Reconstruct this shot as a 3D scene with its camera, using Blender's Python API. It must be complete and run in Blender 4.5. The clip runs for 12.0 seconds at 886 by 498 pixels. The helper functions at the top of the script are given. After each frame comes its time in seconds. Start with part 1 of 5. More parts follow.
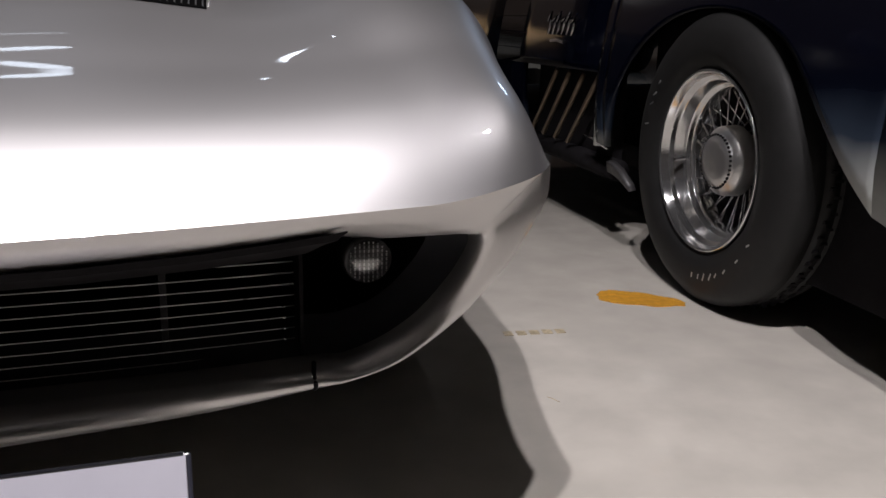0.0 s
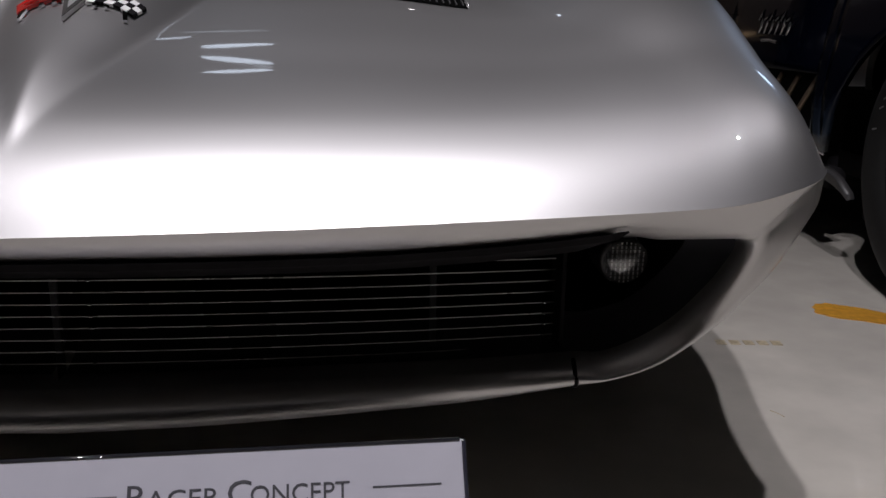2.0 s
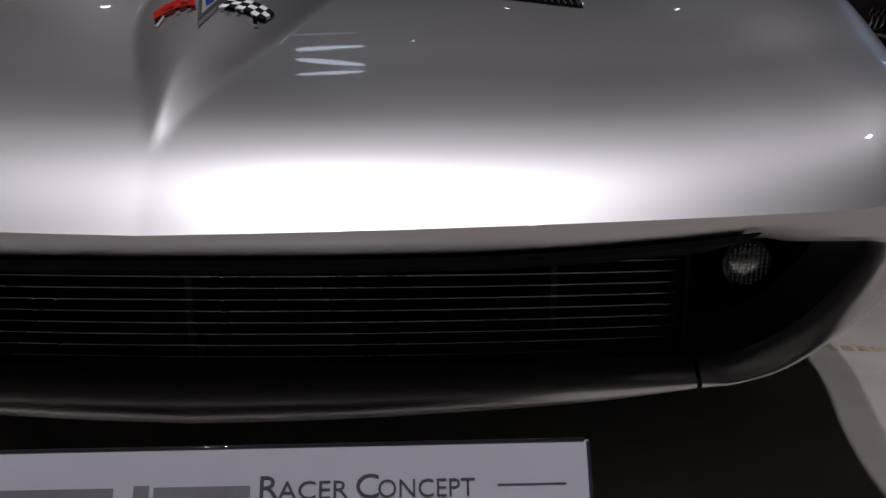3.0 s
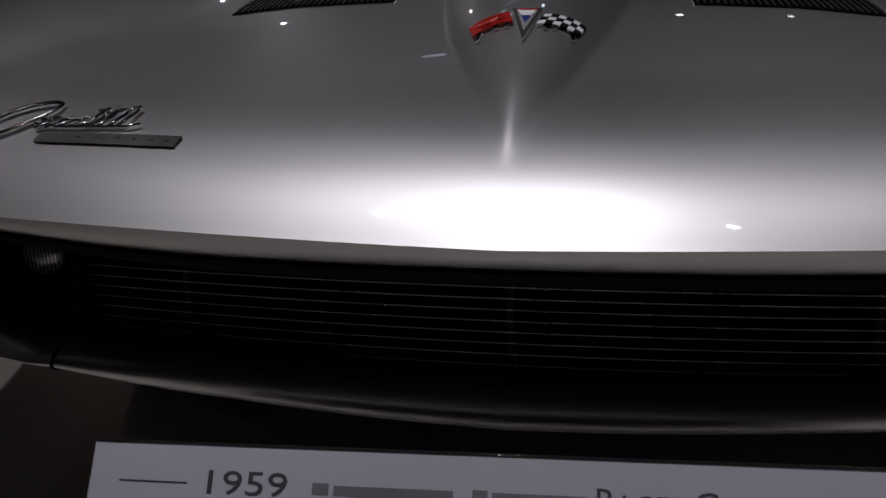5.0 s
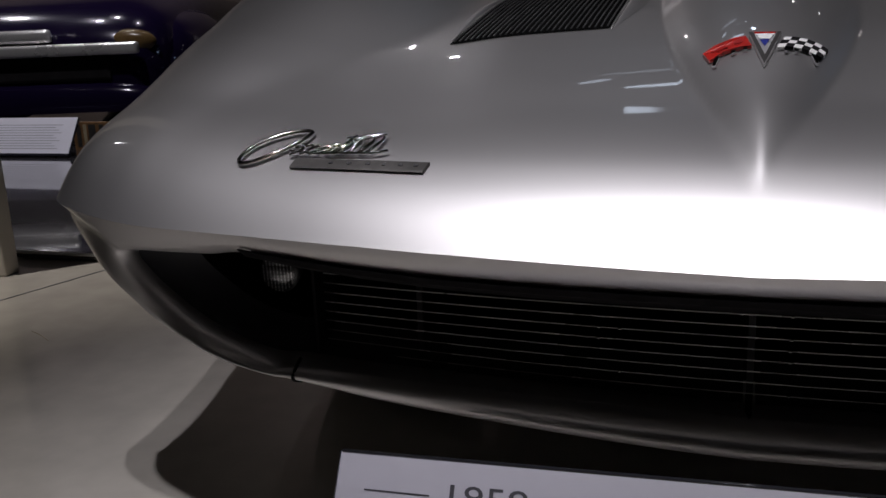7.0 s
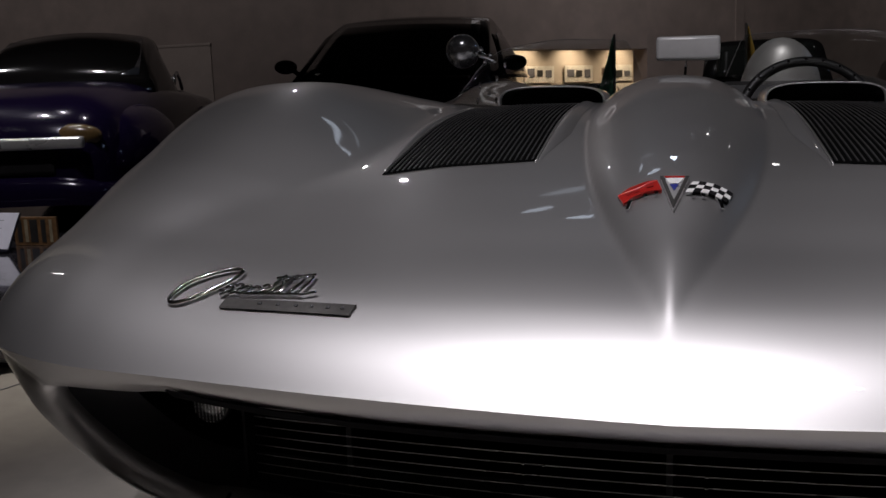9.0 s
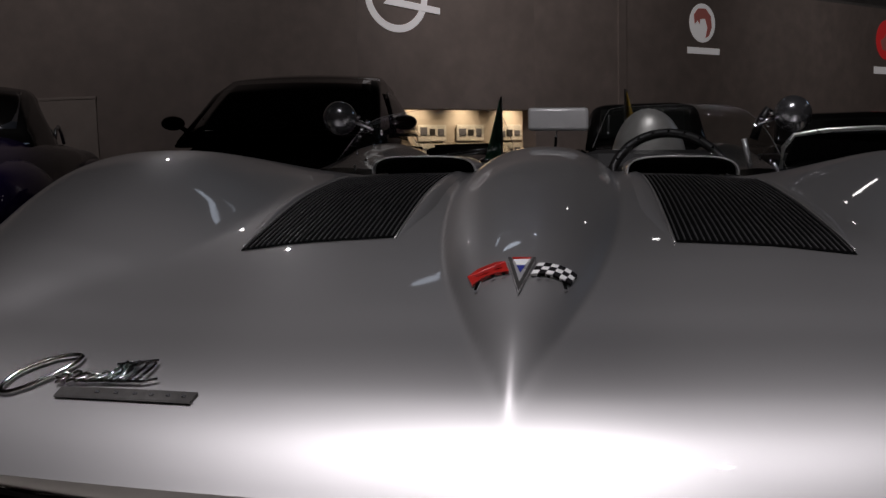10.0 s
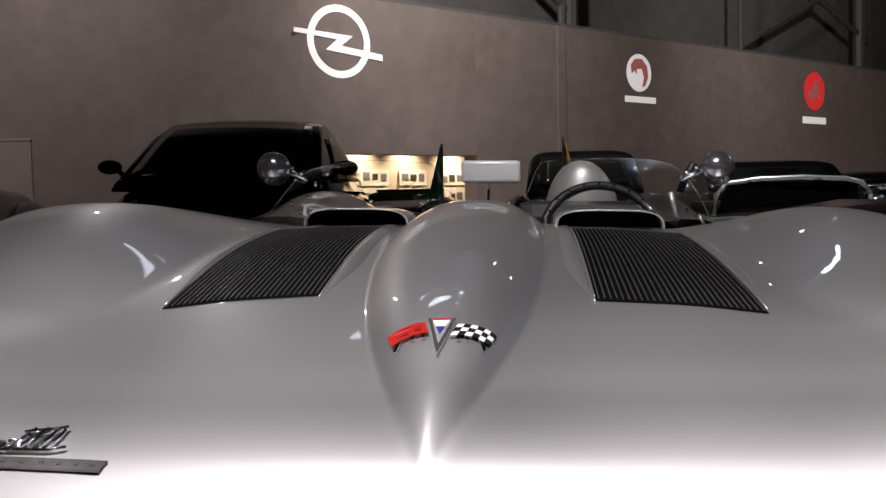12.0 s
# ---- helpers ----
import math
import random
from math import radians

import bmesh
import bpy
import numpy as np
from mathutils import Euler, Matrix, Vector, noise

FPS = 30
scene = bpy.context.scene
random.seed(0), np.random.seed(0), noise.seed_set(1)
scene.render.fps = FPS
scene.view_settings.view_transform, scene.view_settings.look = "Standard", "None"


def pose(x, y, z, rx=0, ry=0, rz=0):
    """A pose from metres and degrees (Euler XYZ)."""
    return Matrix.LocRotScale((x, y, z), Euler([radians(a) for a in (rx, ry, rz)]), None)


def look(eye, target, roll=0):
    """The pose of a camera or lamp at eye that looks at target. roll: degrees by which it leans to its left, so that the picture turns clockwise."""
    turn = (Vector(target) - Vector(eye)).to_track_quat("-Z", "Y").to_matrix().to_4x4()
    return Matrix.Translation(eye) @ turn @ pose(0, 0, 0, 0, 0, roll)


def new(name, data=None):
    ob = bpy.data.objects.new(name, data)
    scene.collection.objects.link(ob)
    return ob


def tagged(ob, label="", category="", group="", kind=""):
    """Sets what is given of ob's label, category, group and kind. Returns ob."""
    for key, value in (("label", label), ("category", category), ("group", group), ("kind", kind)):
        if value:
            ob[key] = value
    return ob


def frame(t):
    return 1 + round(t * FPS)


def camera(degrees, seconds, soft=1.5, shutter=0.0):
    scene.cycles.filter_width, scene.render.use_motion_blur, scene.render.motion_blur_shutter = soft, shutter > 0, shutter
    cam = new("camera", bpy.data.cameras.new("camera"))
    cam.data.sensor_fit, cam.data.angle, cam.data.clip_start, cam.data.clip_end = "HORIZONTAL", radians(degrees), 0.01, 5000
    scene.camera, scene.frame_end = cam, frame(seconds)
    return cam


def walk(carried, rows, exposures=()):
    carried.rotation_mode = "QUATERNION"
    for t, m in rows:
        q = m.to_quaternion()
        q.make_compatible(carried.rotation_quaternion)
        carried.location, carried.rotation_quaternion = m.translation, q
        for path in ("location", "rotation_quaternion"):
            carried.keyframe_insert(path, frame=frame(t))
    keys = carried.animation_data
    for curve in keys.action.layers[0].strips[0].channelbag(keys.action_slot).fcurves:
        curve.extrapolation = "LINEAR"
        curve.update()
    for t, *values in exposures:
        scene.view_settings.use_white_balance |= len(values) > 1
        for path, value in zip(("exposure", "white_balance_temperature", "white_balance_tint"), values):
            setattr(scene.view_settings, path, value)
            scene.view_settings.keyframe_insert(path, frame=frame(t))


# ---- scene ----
cam = camera(53, 12.0)
PATH = [
    (0, pose(0.4096, -0.6908, 0.6277, 74.740, -1.075, -14.721)),
    (0.5, pose(0.3824, -0.6882, 0.6297, 74.714, -1.121, -12.212)),
    (1, pose(0.3538, -0.6842, 0.6283, 74.477, -0.906, -9.450)),
    (1.5, pose(0.3279, -0.6811, 0.6295, 74.613, -0.905, -6.940)),
    (2, pose(0.3008, -0.6801, 0.6274, 74.456, -0.944, -4.347)),
    (2.5, pose(0.2803, -0.6806, 0.6285, 74.331, -0.315, -2.162)),
    (3, pose(0.2607, -0.6839, 0.6279, 74.416, 0.004, 0.805)),
    (3.2, pose(0.2516, -0.6857, 0.6263, 74.663, 0.330, 1.950)),
    (4.8, pose(0.0854, -0.7024, 0.6491, 73.992, 0.629, 7.889)),
    (5, pose(0.0733, -0.7046, 0.6504, 74.150, 0.878, 9.266)),
    (5.5, pose(0.0424, -0.7150, 0.6500, 74.626, 1.421, 12.393)),
    (6, pose(0.0064, -0.7291, 0.6548, 74.788, 2.023, 14.192)),
    (6.5, pose(-0.0125, -0.7361, 0.6597, 75.072, 1.864, 16.796)),
    (6.7, pose(-0.0188, -0.7388, 0.6591, 75.303, 2.195, 17.460)),
    (8.3, pose(-0.0254, -0.7560, 0.6995, 78.246, 2.096, 18.860)),
    (8.5, pose(-0.0163, -0.7548, 0.7054, 78.928, 2.251, 17.732)),
    (9, pose(0.0093, -0.7484, 0.7253, 80.870, 2.131, 14.797)),
    (9.5, pose(0.0357, -0.7406, 0.7417, 82.560, 1.950, 11.540)),
    (10, pose(0.0631, -0.7354, 0.7549, 84.135, 1.527, 8.270)),
    (10.5, pose(0.0866, -0.7336, 0.7666, 85.397, 1.315, 5.474)),
    (11, pose(0.0938, -0.7356, 0.7739, 86.237, 1.034, 4.325)),
    (11.5, pose(0.0950, -0.7345, 0.7763, 86.660, 1.160, 4.301)),
    (12, pose(0.0926, -0.7364, 0.7764, 86.801, 1.223, 4.727)),
]
EXPOSURE = [(0, -0.54, 6480, 10), (1.5, -0.95, 6350, 10), (2.5, -1.38, 6250, 10), (3.2, -1.72, 6220, 10), (5, -2.28, 6200, 10), (5.5, -2.35, 6200, 10), (6.5, -1.7, 6240, 10), (8.5, -1.3, 6320, 10), (9, -1.66, 6345, 10), (9.5, -1.95, 6370, 10), (10.5, -1.3, 6400, 10), (11, -0.52, 6450, 10), (12, -0.28, 6500, 10)]
walk(cam, PATH, EXPOSURE)

# ---- light and exposure ----
world = bpy.data.worlds.new("hall_air")
world.use_nodes = True
world.node_tree.nodes["Background"].inputs["Color"].default_value = (0.9, 0.85, 0.8, 1)
world.node_tree.nodes["Background"].inputs["Strength"].default_value = 0.011
scene.world = world


def spot(name, eye, target, watts, cone, blend, radius, colour=(1.0, 0.95, 0.97)):
    data = bpy.data.lights.new(name, "SPOT")
    data.energy, data.spot_size, data.spot_blend, data.shadow_soft_size, data.color = watts, radians(cone), blend, radius, colour
    ob = new(name, data)
    ob.matrix_world = look(eye, target)
    return ob


def panel(name, eye, target, watts, wide, deep, spread=180, colour=(1.0, 0.95, 0.99), roll=0, shape="ELLIPSE"):
    data = bpy.data.lights.new(name, "AREA")
    data.shape, data.size, data.size_y, data.energy, data.color, data.spread = shape, wide, deep, watts, colour, radians(spread)
    ob = new(name, data)
    ob.matrix_world = look(eye, target, roll)
    return ob


for lamp_x, aim_x, aim_y, watts, cone in ((-1.20, -0.30, 0.40, 620, 12), (-0.36, 0.45, 0.15, 790, 52), (0.12, 0.55, 0.15, 740, 52), (1.10, 0.34, 0.38, 760, 9)):
    spot("nose_spot", (lamp_x, -1.42, 4.50), (aim_x, aim_y, 0.35), watts, cone, 0.85, 0.045, (1.0, 0.95, 0.99))
# Added fill light, unseen: brightens only the dark front of the right wing.
spot("wing_side_spot", (3.3, 0.3, 4.50), (0.56, 0.24, 0.52), 170, 6.5, 0.9, 0.045, (1.0, 0.95, 0.99))
for x, y in ((-1.6, -3.6), (1.4, -3.4), (3.2, -1.6)):
    spot("hall_spot", (x, y, 4.6), (x * 0.9, y - 0.1, 0.0), 470, 67, 0.9, 0.06)
spot("left_spot", (-3.1, 0.0, 4.7), (-2.3, 1.55, 0.2), 1400, 30, 0.9, 0.05, (1.0, 0.92, 0.85))
# Unseen lamp with a small cone, added to lift the headrest and rear-view mirror.
spot("deck_spot", (0.25, 0.5, 4.6), (0.24, 2.10, 0.85), 620, 9, 0.7, 0.05)
spot("truck_spot", (-3.4, 2.2, 4.7), (-4.1, 3.9, 0.5), 950, 50, 0.8, 0.06)
spot("truck_spot", (-5.2, 4.4, 4.7), (-4.4, 4.6, 0.7), 300, 50, 0.8, 0.06)
# Lamps added just to put point highlights on the truck; cones miss the racer.
for lamp_x, watts in ((-7.0, 420), (-4.9, 130), (-3.4, 160)):
    spot("truck_side_spot", (lamp_x, 5.2, 4.6), (-4.3, 4.3, 0.7), watts, 34, 0.5, 0.06)
spot("wing_spot", (-3.5, 8.0, 4.6), (-0.66, 0.8, 0.77), 60, 10, 0.3, 0.045)
spot("coupe_spot", (-0.9, 6.6, 4.7), (-1.9, 6.2, 0.9), 55, 44, 0.6, 0.05)
spot("rear_spot", (2.2, 4.2, 4.7), (2.0, 5.8, 0.7), 520, 60, 0.8, 0.06)
spot("wall_wash", (-0.3, 6.1, 4.7), (0.3, 10.5, 2.3), 1120, 110, 1.0, 0.15)
spot("wall_wash_far", (4.5, 9.0, 4.7), (6.4, 15.4, 2.6), 650, 110, 1.0, 0.15)
spot("wall_wash_left", (-9.2, 5.6, 4.7), (-9.2, 8.6, 2.0), 350, 105, 1.0, 0.15)
spot("wall_wash_near", (-5.0, 5.4, 4.7), (-4.9, 8.6, 2.5), 410, 100, 1.0, 0.15)
for x, y, watts in ((2.4, 9.1, 3), (7.0, 1.9, 8), (8.3, 3.4, 8), (-5.1, 1.6, 9), (1.1, 9.0, 3)):
    bulb = bpy.data.lights.new("track_lamp", "POINT")
    bulb.energy, bulb.shadow_soft_size, bulb.color = watts, 0.045, (1.0, 0.95, 0.92)
    new("track_lamp", bulb).location = (x, y, 4.6)
panel("tube_light", (-0.66, 5.0, 4.6), (0.1, 0.2, 0.6), 1.9, 0.6, 0.12, 180, (0.77, 0.86, 1.0), 8)
panel("tube_light", (-0.9, 6.0, 4.6), (0.1, 0.2, 0.6), 0.25, 0.8, 0.05, 180, (0.8, 0.88, 1.0), 6)
panel("tube_light", (-1.25, 5.40, 4.6), (0.1, 0.2, 0.6), 0.5, 0.34, 0.09, 180, (0.78, 0.86, 1.0), 20)
# Narrow-beam panels added only for the blue glints on right wing and bulge.
panel("tube_light", (0.86, 5.80, 4.6), (0.54, 0.59, 0.67), 0.0003, 0.06, 0.22, 2, (0.77, 0.86, 1.0))
panel("tube_light", (-0.03, 5.55, 4.6), (0.0, 0.42, 0.66), 0.0006, 0.11, 0.10, 3.5, (0.72, 0.83, 1.0))
panel("side_window_light", (6.3, 6.9, 4.4), (0.6, 0.3, 0.6), 24, 0.9, 0.5, 180, (0.55, 0.72, 1.0))

# ---- materials ----


def material(name, colour, rough=0.5, metal=0.0, coat=0.0, grain=0.0, grain_scale=40.0, bump=0.0, bump_scale=200.0, emit=0.0, coat_rough=0.04, spec=0.5):
    m = bpy.data.materials.new(name)
    m.use_nodes = True
    nt = m.node_tree
    b = nt.nodes["Principled BSDF"]
    b.inputs["Base Color"].default_value = (*colour, 1)
    b.inputs["Roughness"].default_value = rough
    b.inputs["Metallic"].default_value = metal
    b.inputs["Coat Weight"].default_value = coat
    b.inputs["Specular IOR Level"].default_value = spec
    b.inputs["Coat Roughness"].default_value = coat_rough
    if emit:
        b.inputs["Emission Color"].default_value = (*colour, 1)
        b.inputs["Emission Strength"].default_value = emit
    if grain or bump:
        co = nt.nodes.new("ShaderNodeTexCoord")
    if grain:
        big, fine = nt.nodes.new("ShaderNodeTexNoise"), nt.nodes.new("ShaderNodeTexNoise")
        big.inputs["Scale"].default_value, big.inputs["Detail"].default_value = grain_scale / 8, 5
        fine.inputs["Scale"].default_value, fine.inputs["Detail"].default_value = grain_scale, 6
        mix = nt.nodes.new("ShaderNodeMath")
        mix.operation = "MULTIPLY"
        ramp = nt.nodes.new("ShaderNodeValToRGB")
        ramp.color_ramp.elements[0].position, ramp.color_ramp.elements[1].position = 0.12, 0.42
        ramp.color_ramp.elements[0].color = (*[c * (1 - grain) for c in colour], 1)
        ramp.color_ramp.elements[1].color = (*[min(1, c * (1 + grain * 0.6)) for c in colour], 1)
        nt.links.new(co.outputs["Object"], big.inputs["Vector"])
        nt.links.new(co.outputs["Object"], fine.inputs["Vector"])
        nt.links.new(big.outputs["Fac"], mix.inputs[0])
        nt.links.new(fine.outputs["Fac"], mix.inputs[1])
        nt.links.new(mix.outputs[0], ramp.inputs["Fac"])
        nt.links.new(ramp.outputs["Color"], b.inputs["Base Color"])
        rr = nt.nodes.new("ShaderNodeMapRange")
        rr.inputs["From Min"].default_value, rr.inputs["From Max"].default_value = 0.3, 0.7
        rr.inputs["To Min"].default_value, rr.inputs["To Max"].default_value = max(0, rough - 0.06), min(1, rough + 0.06)
        nt.links.new(big.outputs["Fac"], rr.inputs["Value"])
        nt.links.new(rr.outputs["Result"], b.inputs["Roughness"])
    if bump:
        n, bp = nt.nodes.new("ShaderNodeTexNoise"), nt.nodes.new("ShaderNodeBump")
        n.inputs["Scale"].default_value, n.inputs["Detail"].default_value = bump_scale, 3
        bp.inputs["Strength"].default_value, bp.inputs["Distance"].default_value = bump, 0.002
        nt.links.new(co.outputs["Object"], n.inputs["Vector"])
        nt.links.new(n.outputs["Fac"], bp.inputs["Height"])
        nt.links.new(bp.outputs["Normal"], b.inputs["Normal"])
    return m


def clear(name, tint=(1, 1, 1), gloss=0.10, rough=0.02):
    m = bpy.data.materials.new(name)
    m.use_nodes = True
    nt = m.node_tree
    nt.nodes.clear()
    out, mix = nt.nodes.new("ShaderNodeOutputMaterial"), nt.nodes.new("ShaderNodeMixShader")
    t, g = nt.nodes.new("ShaderNodeBsdfTransparent"), nt.nodes.new("ShaderNodeBsdfGlossy")
    t.inputs["Color"].default_value = (*tint, 1)
    g.inputs["Roughness"].default_value = rough
    mix.inputs["Fac"].default_value = gloss
    nt.links.new(t.outputs[0], mix.inputs[1])
    nt.links.new(g.outputs[0], mix.inputs[2])
    nt.links.new(mix.outputs[0], out.inputs["Surface"])
    return m


SILVER = material("silver_metallic_paint", (0.50, 0.487, 0.482), 0.435, 0.95, coat=0.65, coat_rough=0.03, bump=0.02, bump_scale=2500)
SATIN = material("satin_aluminium", (0.55, 0.54, 0.53), 0.34, 0.9, grain=0.06, grain_scale=60)
FROST = material("soft_polished_aluminium", (0.72, 0.71, 0.70), 0.3, 0.7, grain=0.04, grain_scale=60)
POLISHED = material("polished_wheel_alloy", (0.66, 0.655, 0.65), 0.13, 0.95, grain=0.05, grain_scale=40)
DARKCHROME = material("smoky_polished_metal", (0.34, 0.34, 0.35), 0.2, 0.85, grain=0.05, grain_scale=60)
CHROME = material("chrome", (0.80, 0.80, 0.82), 0.12, 1.0, grain=0.03, grain_scale=80)
BADGECHROME = material("cast_badge_chrome", (0.72, 0.72, 0.74), 0.08, 1.0, bump=0.25, bump_scale=380)
WIRE = material("bright_grille_wire", (0.62, 0.60, 0.58), 0.3, 0.6, grain=0.1, grain_scale=60)
BLACK = material("matt_black_liner", (0.013, 0.012, 0.013), 0.8, grain=0.3, grain_scale=30, spec=0.06)
# Flat black in place of the shade inside the open louvre slots.
SLOT = material("louvre_slot_shade", (0.003, 0.003, 0.003), 0.9, spec=0.0)
RUBBER = material("tyre_rubber", (0.011, 0.0108, 0.0105), 0.62, grain=0.25, grain_scale=60, bump=0.15, bump_scale=300, spec=0.3)
BRONZE = material("tarnished_bronze", (0.20, 0.15, 0.105), 0.38, 0.7, grain=0.2, grain_scale=50)
BRUSHED = material("brushed_bare_aluminium", (0.46, 0.445, 0.425), 0.42, 0.45, grain=0.10, grain_scale=50)
MIRRORWHITE = material("pale_mirror_shell", (0.72, 0.71, 0.70), 0.3, 0.1, coat=0.3, grain=0.04, grain_scale=60)
GRILLEPOST = material("black_grille_post", (0.022, 0.021, 0.022), 0.7, spec=0.2)
POCKET = material("dark_grey_pocket_paint", (0.045, 0.045, 0.05), 0.55, grain=0.1, grain_scale=40)
PLEXIEDGE = material("plexiglass_edge", (0.16, 0.15, 0.145), 0.6)
LOUVRE = material("dark_louvre_slat", (0.065, 0.062, 0.063), 0.42, 0.3, grain=0.15, grain_scale=60)
RED = material("red_enamel", (0.38, 0.018, 0.014), 0.18, coat=0.6, grain=0.08, grain_scale=90)
DARKRED = material("dark_red_enamel", (0.28, 0.012, 0.01), 0.25, coat=0.4, grain=0.08, grain_scale=90)
BLUE = material("blue_enamel", (0.03, 0.04, 0.22), 0.2, coat=0.6, grain=0.05, grain_scale=90)
WHITE = material("white_enamel", (0.8, 0.79, 0.77), 0.25, coat=0.4, grain=0.03, grain_scale=90)
DARKPLATE = material("grey_badge_plate", (0.10, 0.095, 0.09), 0.38, 0.6, grain=0.2, grain_scale=120)
GLASS = clear("clear_plexiglass", (0.94, 0.95, 0.945), 0.075)
RIBGLASS = material("ribbed_lamp_glass", (0.08, 0.08, 0.082), 0.28, 0.3, grain=0.3, grain_scale=150, coat=0.5)
LENS = clear("lamp_lens_glass", (0.85, 0.85, 0.86), 0.3, 0.2)
FLOOR = material("polished_cream_floor", (0.62, 0.58, 0.515), 0.22, grain=0.14, grain_scale=9, coat=0.8, coat_rough=0.03, bump=0.02, bump_scale=14)
STAIN = material("ochre_floor_paint", (0.62, 0.30, 0.035), 0.35, grain=0.3, grain_scale=60)
SCUFF = material("faded_ochre_stencil", (0.44, 0.37, 0.25), 0.35, grain=0.35, grain_scale=120)
WALL = material("taupe_painted_concrete", (0.216, 0.170, 0.146), 0.75, grain=0.18, grain_scale=5, bump=0.2, bump_scale=60)
UPPER = material("dark_upper_cladding", (0.12, 0.11, 0.10), 0.8, grain=0.2, grain_scale=6)
CEILING = material("dark_ceiling_paint", (0.035, 0.032, 0.03), 0.9, grain=0.2, grain_scale=4)
STEEL = material("painted_truss_steel", (0.075, 0.07, 0.065), 0.6, grain=0.2, grain_scale=20)
# One white print: base raised for the dim info panel, lowered under nose spots.
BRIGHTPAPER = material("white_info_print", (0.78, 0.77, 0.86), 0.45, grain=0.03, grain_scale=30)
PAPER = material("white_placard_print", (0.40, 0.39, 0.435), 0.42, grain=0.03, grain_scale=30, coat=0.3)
GLOSSDARK = material("glossy_dark_plinth", (0.045, 0.042, 0.048), 0.12, grain=0.12, grain_scale=6, coat=1.0, coat_rough=0.03)
EDGEGLOSS = material("glossy_black_edge", (0.02, 0.02, 0.024), 0.06, coat=1.0, coat_rough=0.02)
GREYINK = material("grey_printed_ink", (0.13, 0.127, 0.14), 0.5, grain=0.1, grain_scale=60)
INK = material("dark_grey_ink", (0.035, 0.033, 0.04), 0.5)
FRAME = material("black_placard_frame", (0.02, 0.02, 0.03), 0.3, coat=0.3, grain=0.2, grain_scale=60)
NAVY = material("deep_navy_paint", (0.0015, 0.002, 0.006), 0.16, 0.0, coat=0.0, grain=0.1, grain_scale=300, spec=0.2)
PEARL = material("pale_silver_white_paint", (0.42, 0.43, 0.41), 0.34, 0.25, coat=0.4, grain=0.08, grain_scale=200)
PURPLE = material("dark_purple_paint", (0.0065, 0.0034, 0.0185), 0.16, 0.15, coat=0.15, coat_rough=0.012, spec=0.25, grain=0.05, grain_scale=12)
DEEPBLACK = material("deep_black_car_paint", (0.0022, 0.002, 0.0022), 0.05, spec=0.13)
SMOKED = material("smoked_windscreen_glass", (0.004, 0.004, 0.0042), 0.04, spec=0.16)
JET = material("black_car_paint", (0.007, 0.0065, 0.0065), 0.1, coat=0.0, spec=0.28)
DARKGLASS = material("dark_tinted_glass", (0.013, 0.014, 0.013), 0.10, coat=0.0, spec=0.35)
BLUEGLASS = material("smoky_blue_glass", (0.035, 0.038, 0.046), 0.22, coat=0.3, spec=0.4)
AMBER = material("amber_lamp_lens", (0.10, 0.062, 0.025), 0.2, coat=0.5, grain=0.2, grain_scale=80)
CABINET = material("taupe_cabinet_paint", (0.27, 0.22, 0.19), 0.6, grain=0.1, grain_scale=8)
CREAM = material("cream_painted_post", (0.48, 0.44, 0.38), 0.6, grain=0.06, grain_scale=10)
OCHRE = material("brown_printed_card", (0.26, 0.14, 0.06), 0.5, grain=0.5, grain_scale=26)
GREEN = material("green_pennant_cloth", (0.10, 0.36, 0.23), 0.8, grain=0.2, grain_scale=60)
YELLOW = material("yellow_pennant_cloth", (0.62, 0.38, 0.05), 0.8, grain=0.2, grain_scale=60)
# Emblem colours emit in place of projected light; the white also serves niche bulbs.
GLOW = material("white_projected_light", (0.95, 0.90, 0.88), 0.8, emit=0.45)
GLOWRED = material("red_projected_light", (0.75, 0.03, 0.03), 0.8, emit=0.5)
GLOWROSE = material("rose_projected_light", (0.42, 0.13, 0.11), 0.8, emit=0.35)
PANELWALL = material("warm_display_wall", (0.50, 0.43, 0.35), 0.7, grain=0.08, grain_scale=8)
PRINT = material("display_board_print", (0.72, 0.68, 0.6), 0.5, grain=0.25, grain_scale=30)
SEATBLACK = material("black_vinyl", (0.015, 0.014, 0.014), 0.45, grain=0.2, grain_scale=60)

# ---- builders ----


def mesh_of(name, bm, mat, smooth=False):
    me = bpy.data.meshes.new(name)
    bmesh.ops.recalc_face_normals(bm, faces=bm.faces)
    bm.to_mesh(me)
    bm.free()
    me.materials.append(mat)
    if smooth:
        for p in me.polygons:
            p.use_smooth = True
    return me


def part(name, bm, mat, parent=None, label="", smooth=False):
    ob = new(name, mesh_of(name, bm, mat, smooth))
    if parent:
        ob.parent = parent
    if label:
        ob["label"] = label
    return ob


def thing(name, label, category, at=(0, 0, 0), group="", kind=""):
    ob = new(name)
    ob.location = at
    ob.empty_display_size = 0.1
    return tagged(ob, label, category, group, kind)


def smooth01(a):
    a = max(0.0, min(1.0, a))
    return a * a * (3 - 2 * a)


